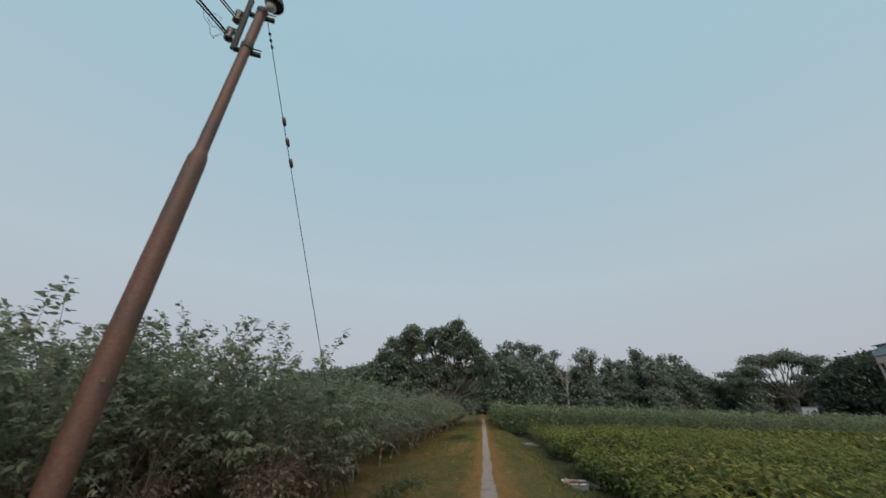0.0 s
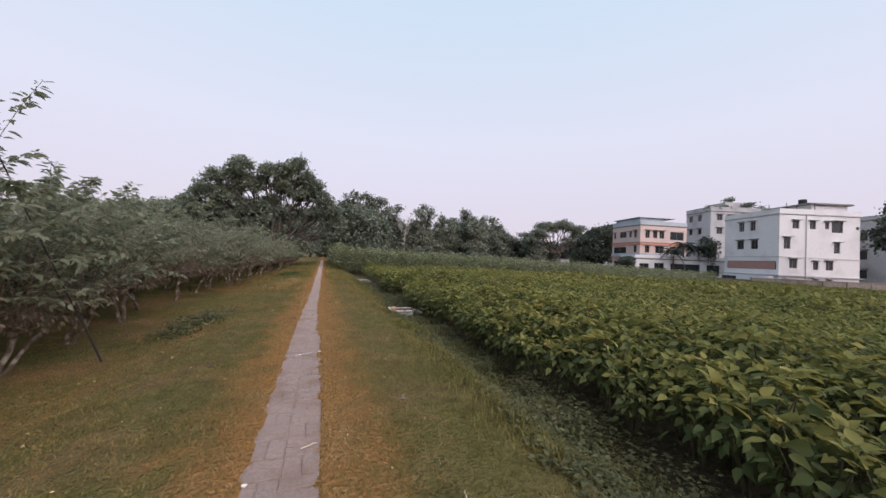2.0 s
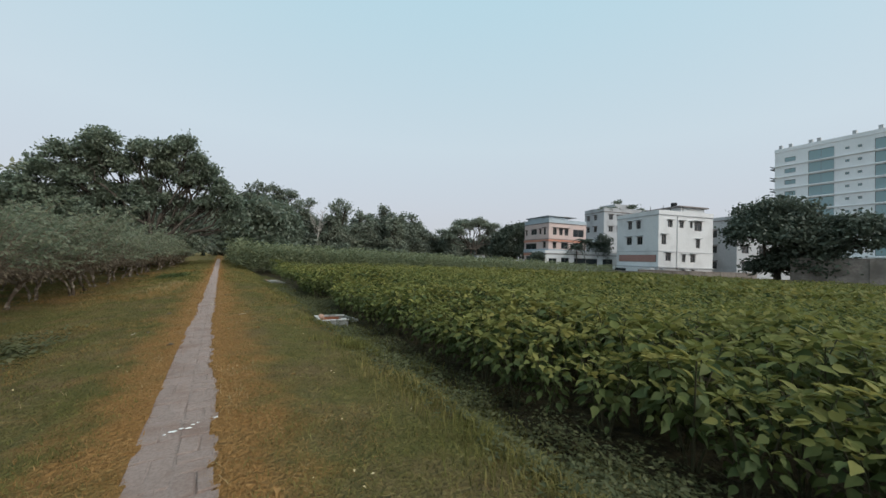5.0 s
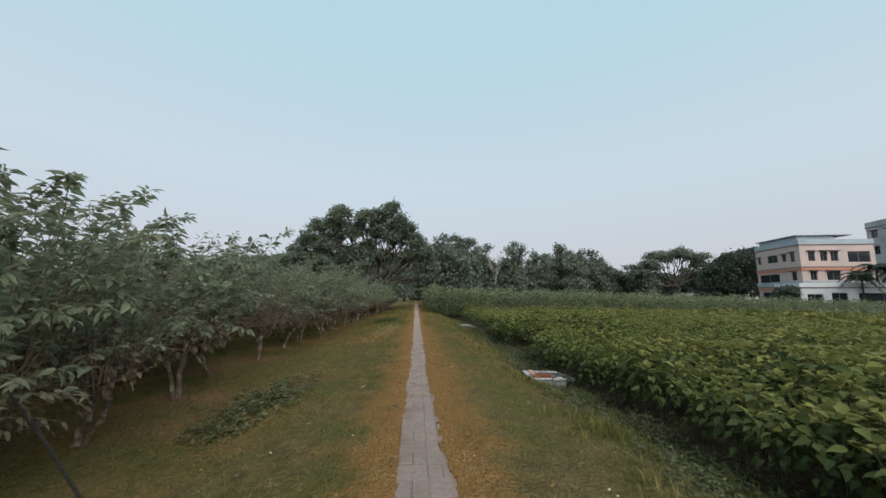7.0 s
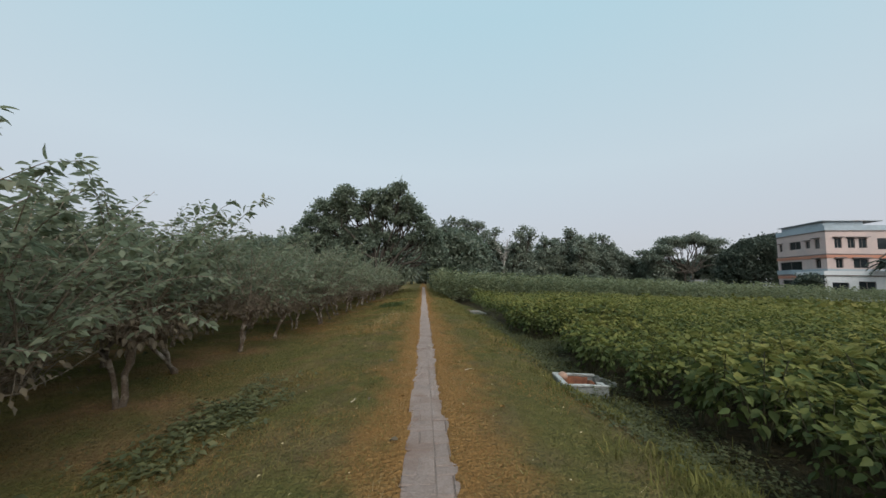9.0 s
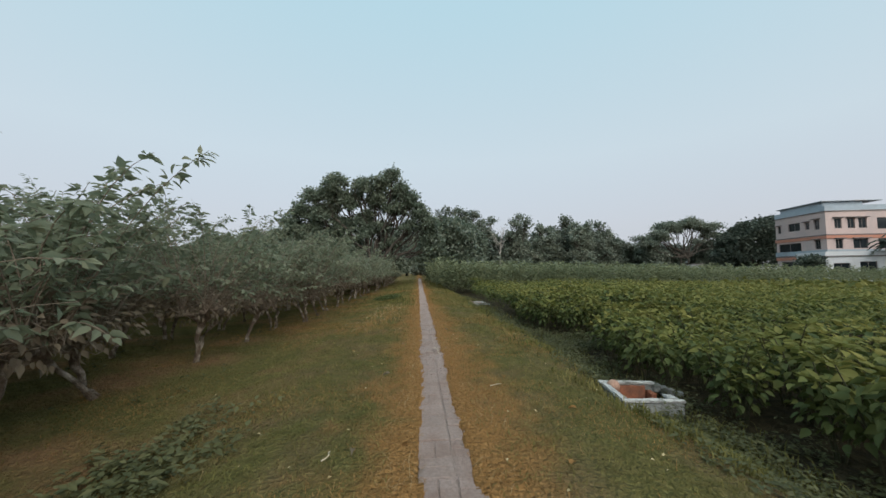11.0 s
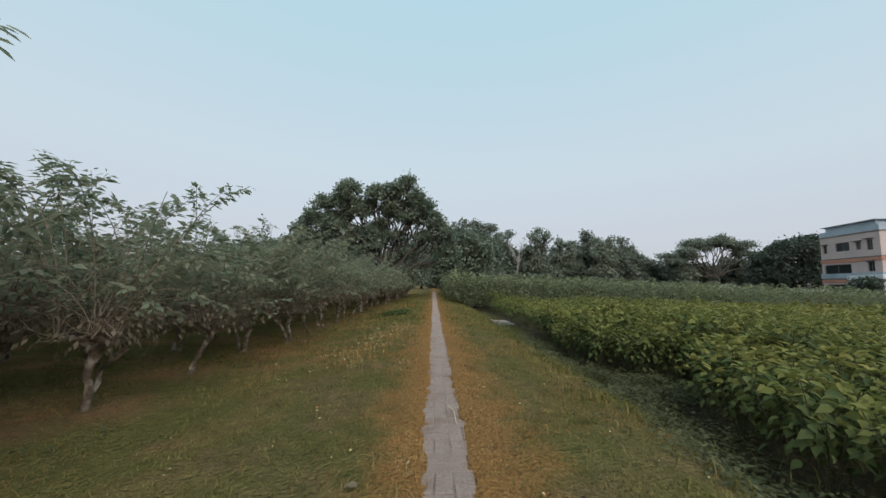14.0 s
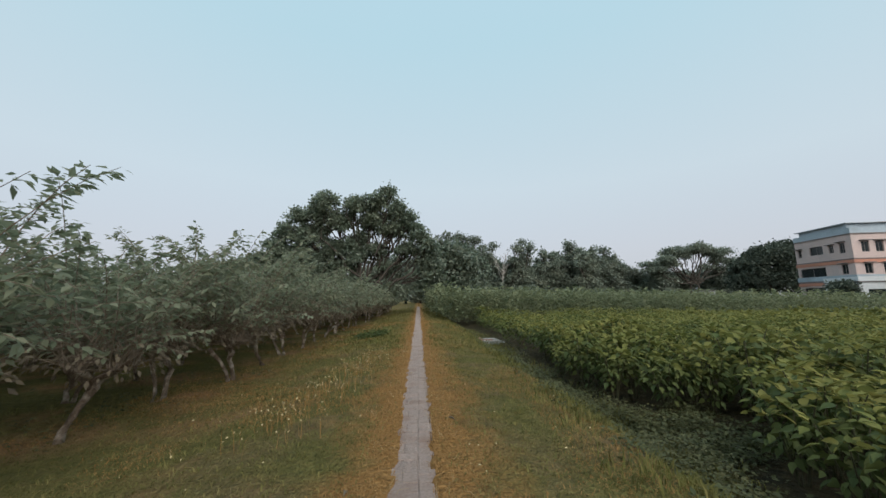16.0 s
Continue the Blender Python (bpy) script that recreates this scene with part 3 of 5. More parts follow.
# dark undergrowth and trees where the path runs into the wood
for k, (x, y, h, w) in enumerate([(4.5, 66, 9.5, 4.5), (4.0, 86, 11, 6), (-16, 74, 7.0, 5), (10, 88, 12, 6), (-20, 80, 9, 6), (-29, 88, 11, 6.5), (-38, 92, 10.5, 6.5), (-48, 96, 10, 7)]):
    broadleaf_tree("woodland_tree", (x, y, -0.3), [(0, 0, h * 0.72, w * 0.6, w * 0.6, h * 0.25), (-w * 0.45, 0, h * 0.5, w * 0.5, w * 0.5, h * 0.26), (w * 0.45, 0.5, h * 0.56, w * 0.45, w * 0.5, h * 0.28), (w * 0.2, 0.5, h * 0.9, w * 0.25, w * 0.3, h * 0.12), (-w * 0.3, 0, h * 0.8, w * 0.28, w * 0.3, h * 0.14), (0, -0.5, h * 0.28, w * 0.75, w * 0.6, h * 0.24)],
                   330, 34, 0.62, 0.62, 0.3, h * 0.35, "dense dark green woodland tree", "woodland trees")

# the far belt of trees across the plots
BELT = [(9, 20.5, 5.5), (15.5, 21.5, 5.5), (22, 19.0, 4.5), (32, 18.8, 4.6), (39.5, 16.0, 4.4), (47, 19.3, 5.0), (53, 17.0, 4.5), (58.5, 17.8, 5.0), (64.5, 14.5, 4.5), (1, 16, 6), (27.5, 11.5, 4.5), (70, 11, 5), (77, 10.5, 5), (84, 9.5, 4.5), (91, 9.5, 4.5), (97, 11, 5), (-9, 15, 6)] + [(x, 11.0 + 3.5 * ((x * 13) % 7) / 7 - (4.0 if x > 62 else 0), 5.0) for x in range(-16, 104, 6)]


def uneven_lobes(seed, top, w):
    """A crown of many unequal lobes, wide below and ragged above."""
    r = np.random.RandomState(seed)
    out = [(0, -0.8, top * 0.16, w * 1.0, w * 0.6, top * 0.15), (0, 0, top * 0.40, w * 0.8, w * 0.6, top * 0.2), (0, 0, top * 0.62, w * 0.6, w * 0.6, top * 0.16)]
    for k in range(16):
        h = 0.35 + 0.6 * r.rand()
        reach = w * (1.0 - 0.6 * max(0, h - 0.5) / 0.45)
        s = w * (0.16 + 0.15 * r.rand())
        out.append(((2 * r.rand() - 1) * reach, r.normal() * w * 0.3, top * h, s * 1.1, s, s * (0.9 + 0.7 * r.rand())))
    out.append((r.normal() * w * 0.25, 0, top * 0.94, w * 0.24, w * 0.3, top * 0.07))
    return out


for k, (x, top, w) in enumerate(BELT):
    top *= 1.03
    y = 118 + 4 * ((k * 7) % 3) + 5 * (k > 16)
    s = y / 120
    broadleaf_tree("woodland_tree", (x * s, y, -0.4), uneven_lobes(k + 5, top, w), 260, 32, 0.62, 0.68, 0.35, top * 0.3, "tall green tree in a belt across the fields, haze painted into its leaves", "woodland trees", material="far_tree", shell=0.3)
rb = np.random.RandomState(2)
bare = thing("bare_tree", pose(25.3, 117.5, -0.4), "bare pale tree without leaves", "tree")
wood = [tube_np(bend(rb, (0, 0, -0.2), (0.3, 0, 11), 8, 0.03), np.linspace(0.3, 0.16, 8), 7)]
for k in range(12):
    a = np.array([0.2, 0, 7 + 0.35 * k])
    tip = a + [rb.normal() * 1.6, rb.normal() * 0.8, 3 + 3.5 * rb.rand()]
    wood.append(tube_np(bend(rb, a, tip, 6, 0.06), np.linspace(0.11, 0.03, 6), 5))
    for j in range(3):
        m0 = a + (tip - a) * (0.5 + 0.15 * j)
        wood.append(tube_np(bend(rb, m0, m0 + [rb.normal() * 0.9, rb.normal() * 0.4, 1.4], 4, 0.06), np.linspace(0.05, 0.02, 4), 4))
V, F = join_np(wood)
part("trunk", smooth(mesh_np("trunk", V, F, M["pale_bark"])), parent=bare)

# flat-topped rain tree with open layers, and the dense tree beside the pink house
rr = np.random.RandomState(12)
layers = [(u, rr.normal(), 11.6 + 5.6 * (1 - ((u - 2) / 17) ** 2) - 3.4 * rr.rand() ** 1.5, 1.9 + 1.6 * rr.rand(), 2.6, 0.6 + 0.7 * rr.rand()) for u in np.linspace(-14, 12, 20)]
layers += [(u, 0.5, 10.2 + 2.5 * rr.rand(), 1.6 + rr.rand(), 2.4, 0.7) for u in (-10, -5.5, 5, 8.5)]
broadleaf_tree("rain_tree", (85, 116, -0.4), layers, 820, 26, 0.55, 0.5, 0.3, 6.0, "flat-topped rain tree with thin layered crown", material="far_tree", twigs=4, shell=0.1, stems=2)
broadleaf_tree("mango_tree", (77, 85, -0.4), [(-0.6, 0, 10.2, 2.8, 4, 2.4), (-4.8, 0, 7.2, 2.6, 4, 2.6), (-3.0, 0.5, 9.0, 2.2, 3, 2.0), (3.6, 0, 11.2, 2.6, 4, 2.5), (6.2, 0, 9.0, 2.4, 4, 3.0), (1.5, -1, 8.4, 3.2, 3, 2.6), (-6.4, 0, 4.6, 2.2, 3, 2.2), (0, -1, 4.2, 6.4, 4, 3.0)], 620, 36, 0.6, 0.6, 0.4, 3.0, "dense round dark green mango tree beside the pink house", material="dark_leaf")
# trees before the houses
for x, y, h, w, lab in [(70.5, 51.0, 8.4, 1.5, "dark green tree before a grey house"), (56.5, 57, 3.8, 1.3, "small round dark tree before the pink house")]:
    broadleaf_tree("garden_tree", (x, y, -0.5), [(0, 0, h * 0.8, w, w, h * 0.18), (-w * 0.6, 0, h * 0.62, w * 0.8, w * 0.8, h * 0.16), (w * 0.6, 0, h * 0.6, w * 0.8, w * 0.8, h * 0.17), (0, 0, h * 0.36, w * 0.7, w * 0.7, h * 0.2)], 110, 28, 0.34, 0.32, 0.16, h * 0.4, lab, "garden trees", material="dark_leaf")


def palm(foot, h, reach, seed):
    """A palm: slender trunk and arching fronds with two rows of leaflets."""
    r = np.random.RandomState(seed)
    ob = thing("palm_tree", pose(*foot), "dark green palm with drooping fronds before the houses", "palm", "palms")
    V, F = tube_np(bend(r, (0, 0, -0.8), (r.normal() * 0.2, r.normal() * 0.2, h * 0.72), 8, 0.02), np.linspace(0.16, 0.10, 8), 8)
    part("trunk", smooth(mesh_np("trunk", V, F, M["dark_bark"])), parent=ob)
    for k in range(16):
        g = k * 2.4 + r.rand() * 0.5
        rise = 0.9 - 1.3 * (k / 16)
        s = np.linspace(0, 1, 12)[:, None]
        out = np.array([math.cos(g), math.sin(g), 0])
        rib = np.array([0, 0, h * 0.72]) + out * s * reach + np.array([0, 0, 1]) * (rise * s - 0.95 * s ** 2) * reach
        tubes = [tube_np(rib, np.linspace(0.035, 0.01, 12), 4)]
        q = np.repeat(np.linspace(0.12, 1, 26), 2)
        on = np.stack([np.interp(q, s[:, 0], rib[:, c]) for c in range(3)], -1)
        side = np.tile(np.array([1.0, -1.0]), 26)[:, None] * np.array([-out[1], out[0], 0]) + out * 0.5 + [0, 0, -0.45]
        tubes.append(leaves_np(on, side + r.normal(size=(52, 3)) * 0.12, np.array([0, 0, 1.0]) + 0 * on, reach * 0.32 * (1.1 - 0.6 * q), LEAF_T * [1, 0.6, 1], LEAF_TF))
        V, F = join_np([(t[0], tri(t[1]) if t[1].shape[1] == 4 else t[1]) for t in tubes])
        part("frond", mesh_np("frond", V, F, M["dark_leaf"]), parent=ob)


palm((63.5, 53.0, -0.5), 7.6, 2.2, 3)
palm((67.2, 53.2, -0.5), 9.4, 2.7, 4)
palm((69.0, 52.0, -0.5), 8.6, 2.6, 5)
broadleaf_tree("roadside_tree", (64, 21.5, -0.5), [(0, 0, 8.5, 4.6, 4.6, 2.8), (-3.6, 0.5, 6.2, 3.0, 4, 2.0), (3.6, -2, 7.0, 3.6, 4, 2.4), (0, -3.5, 5.0, 4.4, 3, 2.6), (1, -7, 6.2, 3.6, 3.6, 2.6), (0, -2, 2.6, 3.6, 5, 2.0)], 800, 36, 0.5, 0.45, 0.42, 2.6, "broad dark green tree beside a boundary wall", material="dark_leaf")


# ---------------------------------------------------------------- orchard of pollarded trees
def orchard_tree_meshes(seed, shoots, step, tall, leaf=1.0, shape=LEAF_S, faces=LEAF_SF):
    """Short leaning trunk, often forked, a knuckled head, brown twiggy growth low down and leafy shoots above."""
    rng = np.random.RandomState(seed)
    lean = unit(rng.normal(size=2)) * (0.1 + 0.2 * rng.rand())
    head = np.array([lean[0], lean[1], 0.64 + 0.1 * rng.rand()])
    wood = [tube_np(bend(rng, (0, 0, -0.12), head, 8, 0.06), np.array([0.07, 0.05, 0.04, 0.036, 0.038, 0.044, 0.06, 0.05]), 8)]
    if seed % 3:
        wood.append(tube_np(bend(rng, (0.03, 0.02, -0.1), head + [0.26, 0.18, -0.02], 7, 0.06), np.array([0.05, 0.036, 0.03, 0.028, 0.03, 0.04, 0.04]), 7))
    arms = []
    for k in range(6):
        a = k * 1.05 + rng.rand() * 0.6
        tip = head + [math.cos(a) * 0.32, math.sin(a) * 0.32, 0.08 + 0.22 * rng.rand()]
        wood.append(tube_np(bend(rng, head - [0, 0, 0.04], tip, 5, 0.06), np.array([0.05, 0.04, 0.036, 0.042, 0.03]), 6))
        arms.append(tip)
    thin, P, W, U, S = [], [], [], [], []
    for k in range(shoots):
        base = arms[k % 6] + rng.normal(size=3) * 0.04
        out = unit(np.array([base[0] - head[0], base[1] - head[1], 0.0]) + rng.normal(size=3) * [0.5, 0.5, 0])
        length = (0.45 + 0.95 * rng.rand()) * tall
        rise = 0.35 * max(1.0, length) + 1.5 * rng.rand()
        if k % 9 == 0:
            length, rise = 1.5 * tall, 1.3
        s = np.linspace(0, 1, 8)[:, None]
        spread = min(1.0, 1.5 / length)
        way = unit(out * (0.3 + 0.45 * rng.rand()) * spread + np.array([0, 0, rise]))
        droop = 0.1 + 0.45 * rng.rand()
        pts = base + way * s * length + np.array([0, 0, -droop]) * s ** 3 * length + out * 0.3 * spread * s ** 2 * length
        thin.append(tube_np(pts, np.linspace(0.009, 0.003, 8), 3))
        n = int(length / step)
        q = np.sort(0.22 + 0.78 * rng.rand(n) ** 0.8)
        on = np.stack([np.interp(q, s[:, 0], pts[:, c]) for c in range(3)], -1)
        side = unit(rng.normal(size=(n, 3)) * [1, 1, 0.3])
        P.append(on + side * 0.03)
        W.append(side + 0.6 * unit(np.gradient(pts, axis=0)[np.minimum((q * 7).astype(int), 7)]) + np.array([0, 0, -0.55]))
        U.append(np.array([0, 0, 1.0]) + 0.45 * rng.normal(size=(n, 3)))
        S.append(leaf * (0.055 + 0.06 * rng.rand(n)) * (0.8 + 0.55 * q) * np.where(q > 0.96, 0.7, 1))
    # old low twigs with withered leaves round the head
    n = 430
    d = unit(rng.normal(size=(n, 3)))
    op = head + [0, 0, 0.36] + d * [0.9, 0.9, 0.42] * (0.3 + 0.7 * rng.rand(n, 1))
    for q in op[::5]:
        thin.append(tube_np(bend(rng, arms[rng.randint(6)], q, 4, 0.1), np.linspace(0.008, 0.003, 4), 3))
    V, F = join_np(wood)
    trunk = smooth(mesh_np("trunk", V, F, M["bark"]))
    V, F = join_np(thin)
    twigs = mesh_np("branchwork", V, F, M["shoot"])
    V, F = leaves_np(np.concatenate(P), np.concatenate(W), np.concatenate(U), np.concatenate(S), shape, faces)
    foliage = mesh_np("foliage", V, F, M["mulberry"])
    V, F = leaves_np(op, d + [0, 0, -0.5], rng.normal(size=(n, 3)) * 0.6 + [0, 0, 1], leaf * (0.06 + 0.05 * rng.rand(n)), shape, faces)
    old = mesh_np("withered_leaves", V, F, M["old_leaf"])
    return trunk, twigs, foliage, old


ORCHARD_LABEL = "pollarded orchard tree with patchy pale bark and leafy upright shoots"
KINDS = []
for k in range(13):
    tall = [1.68, 1.55, 1.78, 1.62, 1.56, 1.72, 1.7, 1.78, 2.35, 2.25, 1.35, 1.45, 1.25][k]
    fine = (58, 0.036) if k < 6 else (60, 0.038, tall, 1.05, LEAF * [1, 0.85, 1], LEAF_F) if k < 8 else (80, 0.041, tall, 1.0, LEAF * [1, 0.85, 1], LEAF_F) if k < 10 else (46, 0.062, tall, 1.5, LEAF_T, LEAF_TF)
    trunk, twigs, foliage, old = orchard_tree_meshes(20 + k, *fine[:2], tall, *fine[3:])
    ob = thing("orchard_tree", pose(0, 0, 0), ORCHARD_LABEL, "tree", "orchard trees")
    part("trunk", trunk, parent=ob, label="leaning brown trunk with pale patches")
    part("branchwork", twigs, parent=ob)
    part("foliage", foliage, parent=ob)
    part("withered_leaves", old, parent=ob)
    KINDS.append(ob)

rng = np.random.RandomState(5)
used = set()
for row, x0 in enumerate([-4.2, -5.9, -7.8, -9.8, -12.0, -14.5]):
    y, k = 1.7 if row == 0 else (0.95 if row % 2 == 0 else 0.3) - 1.5, row
    while y < (64 if row < 2 else 52 if row < 4 else 44):
        x = x0 + 0.4 * min(1, max(0, (y - 17) / 5)) + rng.normal() * 0.10
        yy = y + rng.normal() * (0.12 if row else 0.05)
        m = pose(x, yy, float(ground_z(x, yy)), rng.normal() * 4, rng.normal() * 4, rng.rand() * 360) @ Matrix.Diagonal((*[(0.92 + 0.2 * rng.rand())] * 3, 1))
        far = yy > (34 if row < 2 else 20) or row > 3
        src = KINDS[10 + (k + row) % 3] if far else KINDS[8 + (k + row) % 2] if yy < 11.2 else KINDS[6 + (k + row) % 2] if 13.3 < yy < 15 else KINDS[(k * 5 + row * 2) % 6]
        if row > 0 and yy > (3 if row == 1 else 0) or yy > 8.2:
            if src.name not in used:
                used.add(src.name)
                src.matrix_world = m
            else:
                t_ob = copy_thing(src, m)
                t_ob.matrix_basis = m
        k += 1
        y += 1.55 if row < 4 else 1.9
# ---------------------------------------------------------------- crop field
def crop_meshes(seed, leaves, shape, faces, height=1.0):
    rng = np.random.RandomState(seed)
    stems, P, W, U, S, lit_young = [], [], [], [], [], []
    for k in range(5):
        a = k * 1.3 + rng.rand()
        out = np.array([math.cos(a), math.sin(a), 0])
        h = height * (0.72 + 0.32 * rng.rand())
        s = np.linspace(0, 1, 6)[:, None]
        pts = out * (0.03 + 0.24 * s ** 1.4) + np.array([0, 0, 1.0]) * (s * h) - [0, 0, 0.06]
        stems.append(tube_np(pts, np.linspace(0.012, 0.005, 6), 5))
        n = leaves // 5
        q = np.clip(0.30 + 0.70 * rng.rand(n) ** 0.6, 0, 1)
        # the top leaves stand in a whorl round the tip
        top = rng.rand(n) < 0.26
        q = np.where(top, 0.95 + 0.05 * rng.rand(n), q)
        # the topmost leaves take the colour that carries the painted top light
        lit_young.append(q > 0.93)
        on = np.stack([np.interp(q, s[:, 0], pts[:, c]) for c in range(3)], -1)
        g = rng.rand(n) * 6.283
        side = np.stack([np.cos(g), np.sin(g), 0 * g], -1)
        reach = np.where(top, 0.012 + 0.05 * rng.rand(n), 0.03 + 0.19 * rng.rand(n))
        P.append(on + side * reach[:, None] + np.stack([0 * g, 0 * g, 0.05 * rng.rand(n)], -1))
        W.append(side + np.stack([0 * g, 0 * g, np.where(top, 0.25 + 0.7 * rng.rand(n), -0.2 - 1.2 * (1 - q))], -1))
        U.append(np.array([0, 0, 1.0]) + np.where(top, 0.25, 0.6)[:, None] * rng.normal(size=(n, 3)))
        S.append((0.075 + 0.07 * rng.rand(n)) * np.where(top, 0.75 + 0.45 * rng.rand(n), 1))
    V, F = leaves_np(np.concatenate(P), np.concatenate(W), np.concatenate(U), np.concatenate(S), shape, faces)
    flag = np.repeat(np.concatenate(lit_young), len(faces)).astype(np.int32)
    return stems, flag, V, F


def field_edge(y):
    """Where the crop begins beside the ditch, with a gap of lost plants."""
    y = np.asarray(y, float)
    gap = np.exp(-((y - 18.9) / 0.95) ** 4)
    return 3.34 + 0.12 * np.sin(y * 1.1) + 0.95 * gap + np.interp(y, [20, 34], [0, 0.25])


rng = np.random.RandomState(8)
plots = []
for r, y in enumerate(np.arange(-6, 36.5, 0.55)):
    for c, x in enumerate(np.arange(0, 58, 0.5)):
        px, py = float(field_edge(y)) + 0.12 + x + rng.normal() * 0.08, y + rng.normal() * 0.1
        if x > 40 and py < 2 or px > 60:
            continue
        plots.append((px, py, 0.74 + 0.40 * rng.rand() + 0.40 * (float(vnoise(px * 0.5, py * 0.5, 31)) - 0.5) - float(np.interp(px, [12, 45], [0, 0.46]))))
near, rest = [], []
for p in plots:
    (near if p[0] < 6.2 and 3.5 < p[1] < 25 else rest).append(p)
near.sort(key=lambda p: (p[0] - float(field_edge(p[1]))) + 0.02 * abs(p[1] - 12))
things_near, near_rest = near[:200], near[200:]
CROPS = []
for k in range(6):
    sv, sf, V, F = crop_meshes(60 + k, 175, LEAF, LEAF_F)
    ob = thing("crop_plant", pose(0, 0, -50), "leafy green crop plant with broad pointed leaves", "plant", "crop plants along the ditch")
    for tube in sv:
        part("stem", mesh_np("stem", *tube, M["stem"]), parent=ob)
    part("foliage", mesh_np("foliage", V, F, (M["crop"], M["lit_young"], sf)), parent=ob)
    CROPS.append((ob, V, F, sf))
for k, (x, y, s) in enumerate(things_near):
    m = pose(x, y, float(ground_z(x, y)), 0, 0, rng.rand() * 360) @ Matrix.Diagonal((s, s, s, 1))
    if k < 6:
        CROPS[k][0].matrix_world = m
    else:
        ob = copy_thing(CROPS[k % 6][0], m)
        ob.matrix_basis = m


counts = []


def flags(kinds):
    """Which leaves of the scattered plants take the lightened tip colour."""
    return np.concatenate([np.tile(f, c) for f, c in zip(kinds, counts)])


def scatter_np(kinds, spots):
    """Many turned and scaled copies of a few leaf clouds, as one array."""
    out = []
    counts.clear()
    spots = np.asarray(spots)
    ang = rng.rand(len(spots)) * 6.283
    z = ground_z(spots[:, 0], spots[:, 1])
    for k, (V, F) in enumerate(kinds):
        S, A, G = spots[k :: len(kinds)], ang[k :: len(kinds)], z[k :: len(kinds)]
        c, s = np.cos(A)[:, None], np.sin(A)[:, None]
        sc = S[:, 2:3]
        x = (V[None, :, 0] * c - V[None, :, 1] * s) * sc + S[:, 0:1]
        y = (V[None, :, 0] * s + V[None, :, 1] * c) * sc + S[:, 1:2]
        w = V[None, :, 2] * sc + G[:, None]
        Fs = F[None] + (np.arange(len(S)) * len(V))[:, None, None]
        out.append((np.stack([x, y, w], -1).reshape(-1, 3), Fs.reshape(-1, F.shape[1])))
        counts.append(len(S))
    return join_np(out)


V, F = scatter_np([(c[1], c[2]) for c in CROPS], near_rest)
tagged(part("crop_rows", mesh_np("crop_rows", V, F, (M["crop"], M["lit_young"], flags([c[3] for c in CROPS])))), "close rows of leafy green crop plants", "crop", kind="stuff")
mid = [p for p in rest if p[0] < 16]
away = [p for p in rest if p[0] >= 16]
MID = [crop_meshes(80 + k, 90, LEAF_S, LEAF_SF)[1:] for k in range(4)]
V, F = scatter_np([c[1:] for c in MID], mid)
tagged(part("crop_rows", mesh_np("crop_rows", V, F, (M["crop"], M["lit_young"], flags([c[0] for c in MID])))), "close rows of leafy green crop plants", "crop", kind="stuff")
AWAY = [crop_meshes(90 + k, 36, LEAF_T * [1.9, 2.1, 1], LEAF_TF)[1:] for k in range(4)]
V, F = scatter_np([c[1:] for c in AWAY], away)
tagged(part("crop_field", mesh_np("crop_field", V, F, (M["crop"], M["lit_young"], flags([c[0] for c in AWAY])))), "wide field of leafy green crop towards the houses", "crop", kind="stuff")

# tall dark crop behind the field
P = []
for y in np.concatenate([np.arange(37.2, 41, 0.7), np.arange(41, 66, 1.8)]):
    x = 1.7 + 0.25 * np.sin(y)
    while x < 1.55 * (y - 4.2):
        P.append((x + rng.normal() * 0.15, y + rng.normal() * 0.2, (0.85 + 0.25 * rng.rand()) * np.interp(x, [4, 12, 28, 55], [1.0, 0.95, 0.85, 0.62])))
        x += 0.62 + 0.01 * x
P += [(1.75 + rng.normal() * 0.25, y, 0.75 + 0.3 * rng.rand()) for y in np.arange(41, 70, 0.6)]


def tall_clump(seed):
    r = np.random.RandomState(seed)
    n = 74
    h = 0.15 + 2.25 * r.rand(n) ** 0.75
    g = r.rand(n) * 6.283
    rad = (0.12 + 0.36 * r.rand(n)) * (0.6 + 0.25 * h)
    pos = np.stack([np.cos(g) * rad, np.sin(g) * rad, h], -1)
    way = np.stack([np.cos(g), np.sin(g), 0.9 - 1.2 * r.rand(n)], -1)
    return leaves_np(pos, way, r.normal(size=(n, 3)) * 0.5 + [0, 0, 1], 0.16 + 0.16 * r.rand(n), LEAF_T, LEAF_TF)


V, F = scatter_np([tall_clump(s) for s in range(4)], P)
tagged(part("tall_crop", mesh_np("tall_crop", V, F, M["tall"])), "tall dark green crop standing behind the field", "crop", kind="stuff")


